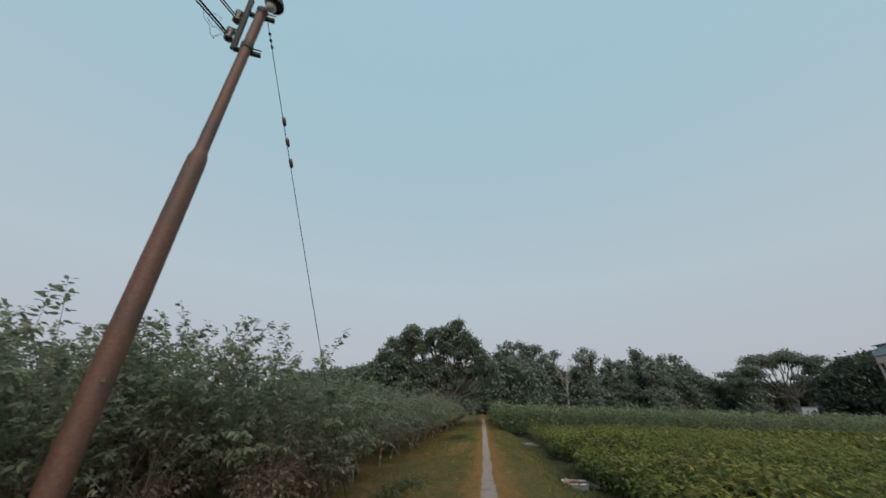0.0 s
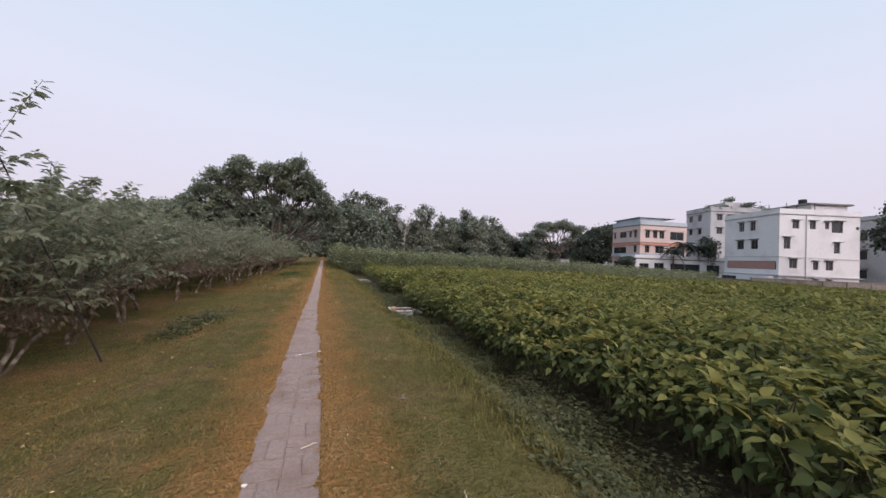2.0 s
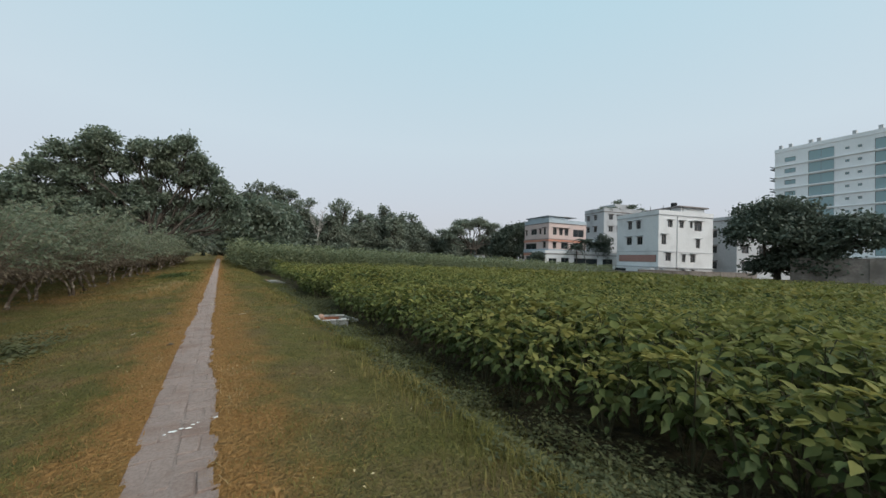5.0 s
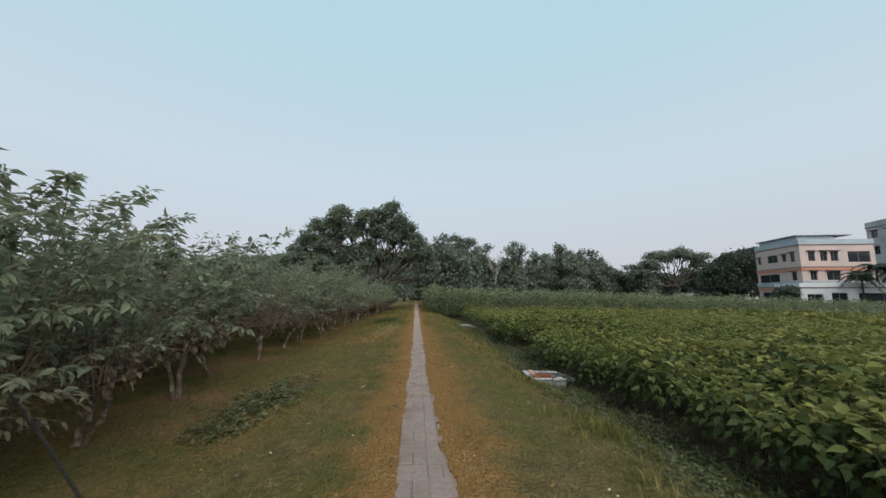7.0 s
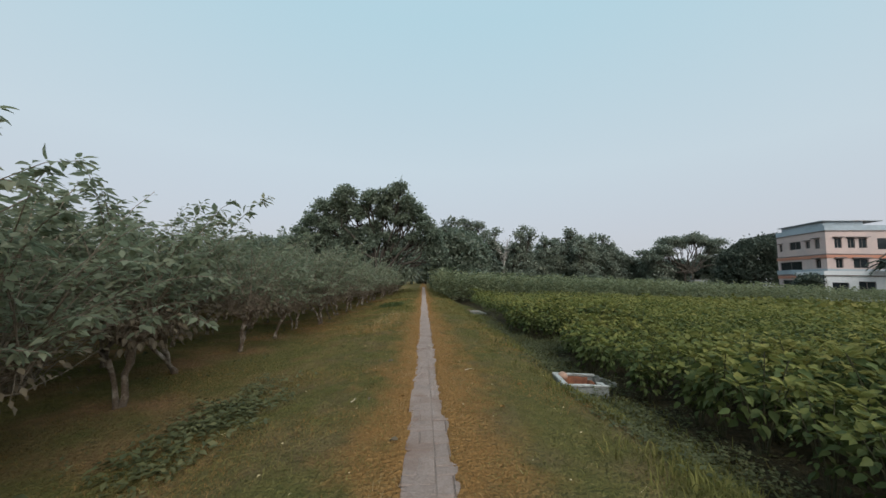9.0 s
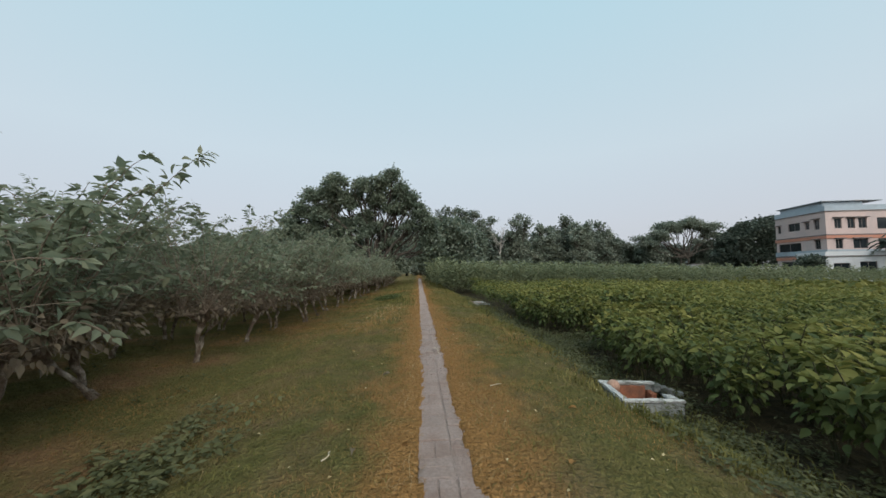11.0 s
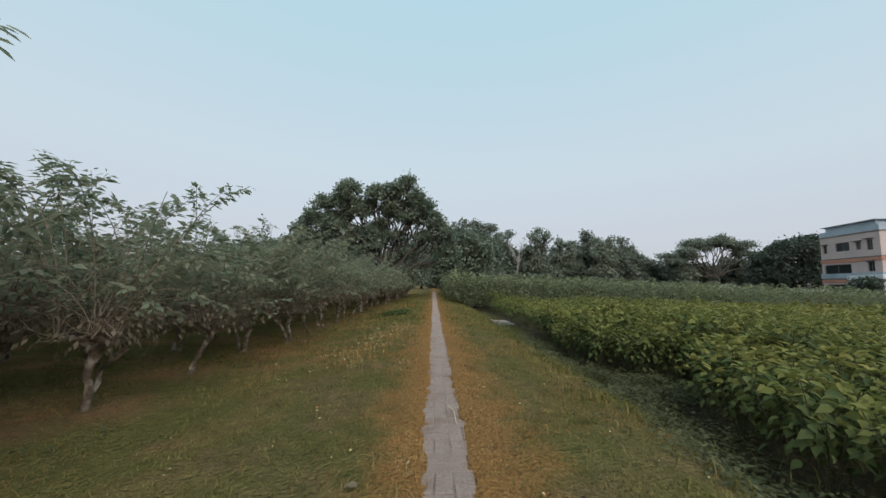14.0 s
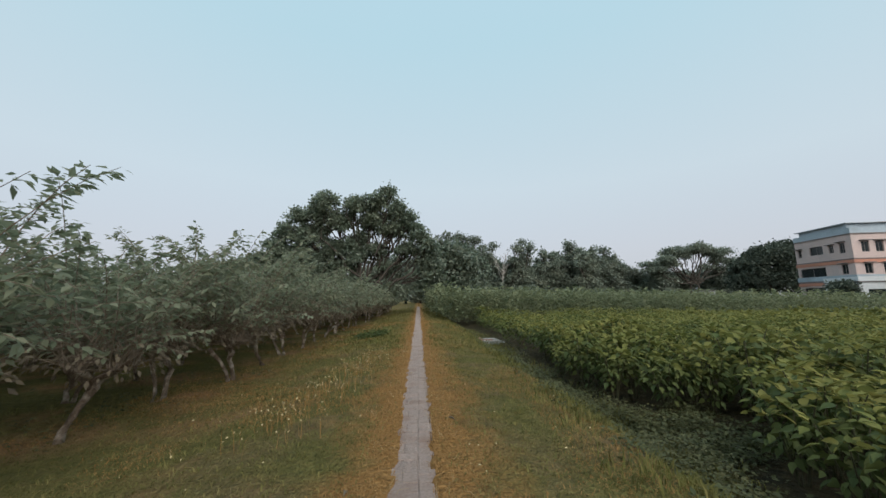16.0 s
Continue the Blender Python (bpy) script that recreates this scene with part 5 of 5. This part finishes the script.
def window_part(ob, o, u, h, pane="glass", shade=True, grid=(2, 1), hood="trim"):
    """A window in an opening: frame with bars, pane, and a concrete sunshade."""
    o, u = Vector(o), Vector(u).normalized()
    n = Vector((u.y, -u.x, 0))
    m = Matrix(((u.x, -n.x, 0, o.x), (u.y, -n.y, 0, o.y), (0, 0, 1, o.z), (0, 0, 0, 1)))
    a, b, c, d = h
    bm = bmesh.new()
    f = 0.07
    for lo, hi in (((a, 0.12, c), (a + f, 0.18, d)), ((b - f, 0.12, c), (b, 0.18, d)), ((a + f, 0.12, c), (b - f, 0.18, c + f)), ((a + f, 0.12, d - f), (b - f, 0.18, d))):
        box(bm, lo, hi, 0, m)
    for k in range(1, grid[0]):
        x = a + (b - a) * k / grid[0]
        box(bm, (x - 0.03, 0.125, c + f), (x + 0.03, 0.175, d - f), 0, m)
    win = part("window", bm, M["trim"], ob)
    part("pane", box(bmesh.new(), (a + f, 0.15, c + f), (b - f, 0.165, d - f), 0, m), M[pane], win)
    if shade:
        part("sunshade", box(bmesh.new(), (a - 0.2, -0.45, d + 0.08), (b + 0.2, 0.02, d + 0.2), 0.02, m), M[hood], win, "concrete sunshade")


def house(name, corner, u, wide, deep, z0, z1, front, left, label, wall="wall_white", roof="wall_white", parapet=0.7, bands=(), shade=True, pane="glass", hood="trim"):
    """A flat-roofed block; front runs along u from the corner, the left face runs back from it."""
    u = Vector((u[0], u[1], 0)).normalized()
    v = Vector((-u.y, u.x, 0))
    o = Vector((0, 0, 0))
    ob = thing(name, pose(corner[0], corner[1], 0), label, "building")
    bm = bmesh.new()
    facade(bm, o, u, wide, z0, z1, front)
    part("front_wall", bm, M[wall], ob)
    bm = bmesh.new()
    facade(bm, o + v * deep, -v, deep, z0, z1, left)
    part("side_wall", bm, M[wall], ob)
    bm = bmesh.new()
    facade(bm, o + u * wide, v, deep, z0, z1, [])
    facade(bm, o + u * wide + v * deep, -u, wide, z0, z1, [])
    part("rear_wall", bm, M[wall], ob)
    bm = bmesh.new()
    m = Matrix(((u.x, v.x, 0, 0), (u.y, v.y, 0, 0), (0, 0, 1, 0), (0, 0, 0, 1)))
    # near-black core fills the house, room shade put into its colour
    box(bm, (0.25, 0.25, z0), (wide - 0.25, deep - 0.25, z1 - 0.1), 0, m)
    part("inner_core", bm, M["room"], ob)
    bm = box(bmesh.new(), (-0.12, -0.12, z1), (wide + 0.12, deep + 0.12, z1 + 0.16), 0.02, m)
    part("roof_slab", bm, M[hood], ob)
    if parapet:
        bm = bmesh.new()
        for lo, hi in (((-0.05, -0.05), (wide + 0.05, 0.13)), ((-0.05, deep - 0.13), (wide + 0.05, deep + 0.05)), ((-0.05, 0.13), (0.13, deep - 0.13)), ((wide - 0.13, 0.13), (wide + 0.05, deep - 0.13))):
            box(bm, (*lo, z1 + 0.16), (*hi, z1 + 0.16 + parapet), 0, m)
        part("parapet", bm, M[roof], ob)
    for h in front:
        window_part(ob, o, u, h, pane, shade and h[1] - h[0] < 2.4, hood=hood)
    for h in left:
        window_part(ob, o + v * deep, -v, h, pane, shade and h[1] - h[0] < 2.4, hood=hood)
    for zb, hb, mt, out in bands:
        bm = bmesh.new()
        box(bm, (-out, -out, zb), (wide + out, 0, zb + hb), 0, m)
        box(bm, (-out, 0, zb), (0, deep + out, zb + hb), 0, m)
        part("floor_band", bm, M[mt], ob)
    return ob, m


U = (0.947, -0.322)
# white house: windows by storey
fr = [(2.0, 3.0, 8.3, 9.5), (4.6, 5.5, 8.3, 9.5), (6.9, 7.5, 8.4, 9.5), (7.9, 9.6, 7.9, 9.6), (0.7, 1.7, 5.2, 6.9), (8.3, 9.2, 4.8, 6.4), (1.6, 2.8, 2.3, 3.7), (5.2, 6.0, 2.2, 3.5), (7.1, 8.2, 2.2, 3.6), (0.8, 1.2, 0.1, 0.7), (5.2, 6.0, 0.0, 0.8), (7.4, 8.1, 0.1, 0.8)]
lf = [(2.9, 3.9, 8.2, 9.7), (5.0, 6.0, 8.2, 9.7), (2.6, 3.9, 5.2, 6.7), (5.2, 6.5, 5.2, 6.7), (0.6, 9.6, 2.0, 3.3), (0.7, 3.8, -0.4, 0.5)]
ob, m = house("white_house", (64.8, 37.1), U, 12.2, 10.0, -1.2, 10.4, fr, lf, "four-storey white painted house with dark windows and sunshades", bands=((3.9, 0.1, "wall_grey", 0.06), (1.1, 0.12, "wall_grey", 0.25)), hood="wall_grey")
part("shutter", box(bmesh.new(), (-0.06, 0.5, 2.05), (0.02, 9.3, 3.25), 0.01, m), M["shutter"], ob, "long red-brown veranda shutter")
part("annex", box(bmesh.new(), (-1.2, 0.4, -1.2), (-0.27, 9.7, 0.95), 0.04, m), M["wall_white"], ob, "low white annex along the side wall")
part("annex_window", box(bmesh.new(), (-1.215, 6.1, 0.05), (-1.198, 9.0, 0.72), 0.003, m), M["glass"], ob, "wide dark window")
part("stair_room", box(bmesh.new(), (6.4, 1.5, 10.56), (12.0, 8.5, 12.3), 0.03, m), M["wall_white"], ob)
part("stair_roof", box(bmesh.new(), (5.6, 1.0, 12.3), (12.5, 9.0, 12.55), 0.03, m), M["trim"], ob)
bm = bmesh.new()
bmesh.ops.create_cone(bm, cap_ends=True, segments=16, radius1=0.55, radius2=0.5, depth=1.0, matrix=m @ Matrix.Translation((7.6, 4, 13.05)))
part("water_tank", bm, M["room"], ob, "black plastic water tank")
for x, y0 in ((1.2, 3), (2.0, 1.0), (5.6, 0.3), (4.6, 2.0)):
    V, F = tube_np([m @ Vector((x, y0, 10.5)), m @ Vector((x, y0, 12.3))], 0.05, 5)
    part("rod", mesh_np("rod", V, F, M["iron"]), parent=ob)
V, F = tube_np([m @ Vector((4.05, -0.08, -1.0)), m @ Vector((4.05, -0.08, 10.3))], 0.06, 6)
part("downpipe", mesh_np("downpipe", V, F, M["wall_white"]), parent=ob)

# pink house with salmon and blue bands
# the two 7.0 to 10.2 openings stand for balconies, shade put into dark panes
fr = [(1.2, 2.2, 6.6, 8.2), (3.0, 4.0, 6.6, 8.2), (4.5, 5.6, 6.6, 8.2), (1.2, 2.2, 3.4, 4.9), (3.6, 5.6, 3.4, 4.9), (7.0, 10.2, 6.4, 8.2), (7.0, 10.2, 3.3, 4.9), (1.5, 3, 0.2, 1.6)]
lf = [(0.5, 1.2, 6.7, 8.0), (2.8, 5.2, 6.8, 8.2), (6.2, 7.0, 6.8, 8.0), (7.9, 8.8, 6.6, 8.2), (0.5, 5.2, 3.2, 4.7), (7.8, 8.8, 3.4, 4.9), (0.8, 5.0, 0.0, 1.5), (6.0, 7.6, 0.2, 1.5)]
UP = 1.2
fr, lf = [[(h[0], h[1], h[2] + UP, h[3] + UP) for h in w] for w in (fr, lf)]
ob, m = house("pink_house", (64.35, 60.96), (0.976, -0.216), 10.9, 9.9, -1.2, 9.3 + UP, fr, lf, "three-storey pale pink house with salmon and blue bands", wall="wall_pink", roof="wall_blue", parapet=0.8,
              bands=tuple((z + UP, h, c, d) for z, h, c, d in ((5.55, 0.14, "trim", 0.12), (5.0, 0.5, "wall_orange", 0.10), (2.3, 0.14, "trim", 0.12), (1.75, 0.5, "wall_orange", 0.10), (2.5, 0.75, "wall_blue", 0.14))))
part("roof_room", box(bmesh.new(), (0.4, 0.8, 9.4 + UP), (6.0, 9.2, 11.0 + UP), 0.02, m), M["wall_blue"], ob, "pale blue rooftop room")
part("tin_roof", box(bmesh.new(), (0.0, 0.4, 11.0 + UP), (8.4, 9.6, 11.14 + UP), 0.02, m), M["tin"], ob)
# low white wing with dark openings, their shade put into the panes
fr = [(0.8, 2.6, 0.6, 2.2), (3.6, 5.4, 0.5, 2.4), (6.6, 12.0, 0.8, 2.4), (13.2, 15.6, 0.4, 2.4)]
ob, m = house("low_white_house", (57.6, 56.0), (0.915, -0.40), 17, 6.5, -1.2, 3.1, fr, [(1, 5, 0.6, 2.2)], "low white house with wide dark openings", parapet=0.6, shade=False)
# grey houses
fr = [(1.5, 2.8, 13.2, 14.5), (4.0, 5.2, 13.2, 14.5), (7.6, 8.8, 13, 15), (1.5, 2.8, 10.0, 11.4), (4.0, 5.2, 10.0, 11.4), (7.6, 8.8, 9.6, 11.4)]
lf = [(1, 2.2, 13.2, 14.5), (4, 5.2, 13.2, 14.5), (1, 2.2, 10, 11.4), (4, 5.2, 10, 11.4)]
ob, m = house("grey_house", (85.1, 60.4), U, 14, 8, -1.2, 15.2, fr, lf, "tall grey cement house with plants on its roof", wall="wall_grey", roof="wall_grey", parapet=1.0)
part("roof_room", box(bmesh.new(), (5, 2, 15.3), (11, 7.5, 17.9), 0.02, m), M["wall_grey"], ob)
rp = np.random.RandomState(3)
for x, y0, h in ((0.6, 1, 1.2), (2.0, 1, 0.9), (4.2, 1.5, 1.4), (9.8, 1, 2.6), (12.5, 1, 1.5), (7.5, 4, 1.2)):
    q = m @ Vector((x, y0, 0))
    base = 17.9 if 5 < x < 11 and y0 > 2 else 15.36
    plant = thing("roof_plant", pose(85.1 + q.x, 60.4 + q.y, base), "green potted shrub on a flat roof", "plant", "roof plants")
    n = 240
    pp = rp.normal(size=(n, 3)) * [0.6, 0.6, 0.25] + [0, 0, h * 0.75]
    V, F = leaves_np(pp, rp.normal(size=(n, 3)), rp.normal(size=(n, 3)) + [0, 0, 1], 0.3 + 0.2 * rp.rand(n), LEAF_T, LEAF_TF)
    part("foliage", mesh_np("foliage", V, F, M["tree"]), parent=plant)
    V, F = tube_np([(0, 0, 0), (0.05, 0, h * 0.75)], [0.06, 0.03], 6)
    part("trunk", mesh_np("trunk", V, F, M["dark_bark"]), parent=plant)
fr = [(1.2, 2.9, 1.2, 2.6), (1.2, 2.9, 4.2, 5.6), (1.2, 2.9, 7.2, 8.6), (5.4, 7.0, 1.2, 2.6), (5.4, 7.0, 4.2, 5.6), (9, 10.6, 4.2, 5.6), (9, 10.6, 7.2, 8.6)]
house("grey_house", (79.5, 30.6), U, 15, 9, -1.2, 10.3, fr, [(3.2, 5.4, z, z + 1.4) for z in (1.2, 4.2, 7.2)], "pale grey cement house behind a boundary wall", wall="wall_grey", roof="wall_grey", parapet=0.6)

# apartment tower
fr = []
for k in range(10):
    z = 2.0 + k * 3.05
    fr += [(2.0, 4.2, z + 0.9, z + 2.1), (6.6, 11.2, z + 0.25, z + 2.75), (13.0, 13.7, z + 1.4, z + 2.0), (15.0, 15.7, z + 1.4, z + 2.0), (17.6, 22.4, z + 0.25, z + 2.75), (24.5, 26, z + 0.9, z + 2.1)]
lf = []
ob, m = house("apartment_tower", (126.8, 37.0), (-0.12, -0.99), 30, 14, -1.2, 33.2, fr, lf, "tall white apartment tower with green glass bays", wall="tower_white", roof="tower_white", parapet=0.8, shade=False, pane="glass_green", hood="tower_white",
              bands=tuple((2.0 + k * 3.05 - 0.1, 0.16, "tower_white", 0.25) for k in range(10)))
for x in (0.6, 2.6, 6.5, 8, 14, 18, 21):
    part("roof_post", box(bmesh.new(), (x, 0.5, 33.4), (x + 0.7, 1.2, 35.2), 0.02, m), M["wall_grey"], ob)
for k in range(9):
    z = 4.6 + k * 3.05
    part("balcony", box(bmesh.new(), (-1.3, 0.6, z), (-0.25, 3.2, z + 0.2), 0.02, m), M["wall_grey"], ob)
    part("balcony_rail", box(bmesh.new(), (-1.3, 0.6, z + 0.7), (-1.22, 3.2, z + 0.95), 0.01, m), M["iron"], ob)

# boundary walls and sheds at the field's far side
for name, a, b, h0, h1, lab in (("boundary_wall", (60.5, 38.2), (82, 28.5), -1.0, 0.55, "long low weathered boundary wall"), ("boundary_wall", (61, 19.5), (66, 2), -1.0, 2.9, "tall stained boundary wall beside the field"), ("boundary_wall", (61.2, 38.4), (60.4, 46), -1.0, 0.2, "low weathered boundary wall")):
    d = Vector((b[0] - a[0], b[1] - a[1], 0))
    ob = thing(name, pose(a[0], a[1], 0, 0, 0, math.degrees(math.atan2(d.y, d.x))), lab, "wall")
    part("wall_body", box(bmesh.new(), (0, -0.12, h0), (d.length, 0.12, h1)), M["wall_dirty"], ob)
    part("coping", box(bmesh.new(), (-0.05, -0.18, h1), (d.length + 0.05, 0.18, h1 + 0.1), 0.02), M["wall_dirty"], ob)
    x = 0.0
    while x < d.length:
        part("pier", box(bmesh.new(), (x, -0.2, h0), (x + 0.35, -0.125, h1 - 0.02), 0.01), M["wall_dirty"], ob)
        x += 3.2
for x, y, w, h, wall, lab in ((80.5, 108, 3.0, 3.0, "wall_grey", "small grey hut under trees"), (87.5, 122, 3.0, 6.0, "wall_blue", "small pale blue house behind a rain tree"), (79, 92, 3.4, 3.4, "wall_grey", "roofless grey ruin beside trees")):
    ob = thing("hut", pose(x, y, 0, 0, 0, -20), lab, "hut")
    bm = bmesh.new()
    facade(bm, (0, 0, 0), (1, 0, 0), w, -1, h, [(0.5, 1.3, h - 1.8, h - 0.6), (1.9, 2.6, h - 1.8, h - 0.6)])
    facade(bm, (0, 3, 0), (0, -1, 0), 3, -1, h, [])
    facade(bm, (w, 0, 0), (0, 1, 0), 3, -1, h * 0.8, [])
    facade(bm, (w, 3, 0), (-1, 0, 0), w, -1, h * 0.9, [])
    part("wall", bm, M[wall], ob)
    part("roof", box(bmesh.new(), (-0.2, -0.2, h), (w + 0.2, 1.6, h + 0.15), 0.02), M["trim"], ob)

# ---------------------------------------------------------------- small things on and beside the path
r = np.random.RandomState(77)
for x, y, sx, sy in ((-0.06, 9.44, 0.03, 0.014), (-0.01, 9.46, 0.022, 0.011), (0.035, 9.45, 0.026, 0.012), (0.06, 9.5, 0.018, 0.009), (0.09, 9.52, 0.012, 0.008), (-0.1, 9.41, 0.012, 0.008), (0.21, 9.56, 0.026, 0.014), (-0.20, 6.62, 0.02, 0.02)):
    n = 14
    g = np.linspace(0, 6.283, n, endpoint=False)
    rad = 0.55 + 0.6 * r.rand(n)
    V = np.concatenate([[[0, 0, 0.004]], np.stack([np.cos(g) * rad * sx, np.sin(g) * rad * sy, 0 * g], -1)])
    F = np.array([(0, 1 + k, 1 + (k + 1) % n) for k in range(n)])
    ob = part("paint_spill", mesh_np("paint_spill", V, F, M["paint"]))
    ob.matrix_world = pose(x, y, 0.010)
    tagged(ob, "small splash of dried white paint on the bricks", "paint spill", "paint spills")
for (x, y), (dx, dy), rad in (((0.02, 16.62), (0.08, -0.45), 0.006), ((0.10, 6.95), (0.13, 0.05), 0.005), ((1.0, 6.1), (0.1, 0.12), 0.004), ((0.55, 14.6), (0.16, 0.05), 0.004), ((-0.9, 13.2), (0.05, 0.12), 0.005)):
    s = np.linspace(0, 1, 6)
    px, py = x + dx * s + 0.02 * np.sin(s * 5), y + dy * s
    V, F = tube_np(np.stack([px, py, np.maximum(ground_z(px, py), 0.008) + 0.008 + 0.012 * np.sin(s * 3)], -1), np.linspace(rad, rad * 0.5, 6), 6)
    tagged(part("twig", mesh_np("twig", V, F, M["twig"])), "dry pale twig lying on the ground", "twig", "fallen twigs")
LITTER = [(-0.31, 12.24), (-0.36, 13.38), (-0.72, 13.36), (0.5, 8.4), (1.05, 7.7), (-0.75, 8.6), (-1.1, 9.2), (0.9, 10.4), (-1.5, 10.8), (0.75, 13.0), (-0.5, 17.0), (1.3, 14.1), (-1.7, 14.6), (0.42, 11.3), (-0.9, 6.6), (0.65, 6.9), (-0.6, 15.2), (-1.3, 16.6), (0.33, 18.4), (0.9, 16.2)]
for k, (x, y) in enumerate(LITTER):
    s = 0.05 + 0.04 * r.rand()
    V, F = leaves_np(np.zeros((1, 3)), np.array([[1.0, 0.2, 0.15]]), np.array([[0.1, 0.2, 1.0]]), np.array([s]), LEAF * [1, 1, 2.5], LEAF_F)
    ob = part("fallen_leaf", mesh_np("fallen_leaf", V, F, M["dry"] if k % 2 else M["old_leaf"]))
    ob.matrix_world = pose(x, y, float(ground_z(x, y)) + 0.014, 0, 0, r.rand() * 360)
    tagged(ob, "curled dry leaf fallen on the grass" if k % 2 else "curled brown leaf fallen on the grass", "leaf", "fallen leaves")

# ---------------------------------------------------------------- the brick path
path = thing("path", pose(0, 0, 0), "narrow dusty brick path in basket weave, edges overgrown", "path", kind="structure")
bx, by = np.meshgrid(np.linspace(-0.26, 0.255, 15), np.arange(-5.0, 74.0, 0.07))
bz = -0.002 + 0.011 * np.clip(vnoise(bx * 9, by * 5, 91) * 0.6 + vnoise(bx * 30, by * 22, 92) * 0.4 - 0.42, 0, 1) * 2
left, right = path_edges(by)
bz = np.where((bx < left + 0.02) | (bx > right - 0.02), -0.03, bz)
i, j = np.meshgrid(np.arange(14), np.arange(len(by) - 1))
a = (j * 15 + i).ravel()
V = np.stack([bx.ravel(), by.ravel(), bz.ravel()], -1)
part("bedding", smooth(mesh_np("bedding", V, np.stack([a, a + 1, a + 16, a + 15], -1), M["dust"])), parent=path, label="fine grey dust between and over the bricks")
BL, BW, CELL = 0.236, 0.114, 0.243
bm = box(bmesh.new(), (-BL / 2, -BW / 2, -0.05), (BL / 2, BW / 2, 0.0), 0.006)
brick = bpy.data.meshes.new("brick")
bm.to_mesh(brick)
bm.free()
brick.materials.append(M["brick"])
bv = np.array([v.co[:] for v in brick.vertices])
bf = [tuple(p.vertices) for p in brick.polygons]
rngb = random.Random(12)
count, farV, farF = 0, [], []
for row in range(int(70 / CELL)):
    y = 3.0 + (row + 0.5) * CELL
    for col in range(2):
        x = -0.005 + (col - 0.5) * CELL
        across = (row + col) % 2
        for h in (-0.5, 0.5):
            bx, by = (x, y + h * (BW + 0.007)) if across else (x + h * (BW + 0.007), y)
            m = pose(bx + rngb.uniform(-0.003, 0.003), by + rngb.uniform(-0.003, 0.003), 0.006 + rngb.uniform(-0.004, 0.004), rngb.uniform(-1.6, 1.6), rngb.uniform(-1.6, 1.6), rngb.uniform(-2.2, 2.2) + (0 if across else 90))
            if 5.4 < y and count < 300:
                b = part("brick", brick, parent=path)
                b.matrix_basis = m
                count += 1
            else:
                A = np.array(m)
                farF += [tuple(i + len(farV) * len(bv) for i in f) for f in bf]
                farV.append(bv @ A[:3, :3].T + A[:3, 3])
me = bpy.data.meshes.new("bricks")
me.from_pydata(np.concatenate(farV).tolist(), [], farF)
me.materials.append(M["brick"])
tagged(part("bricks", me, parent=path, label="further bricks of the path"), kind="stuff")
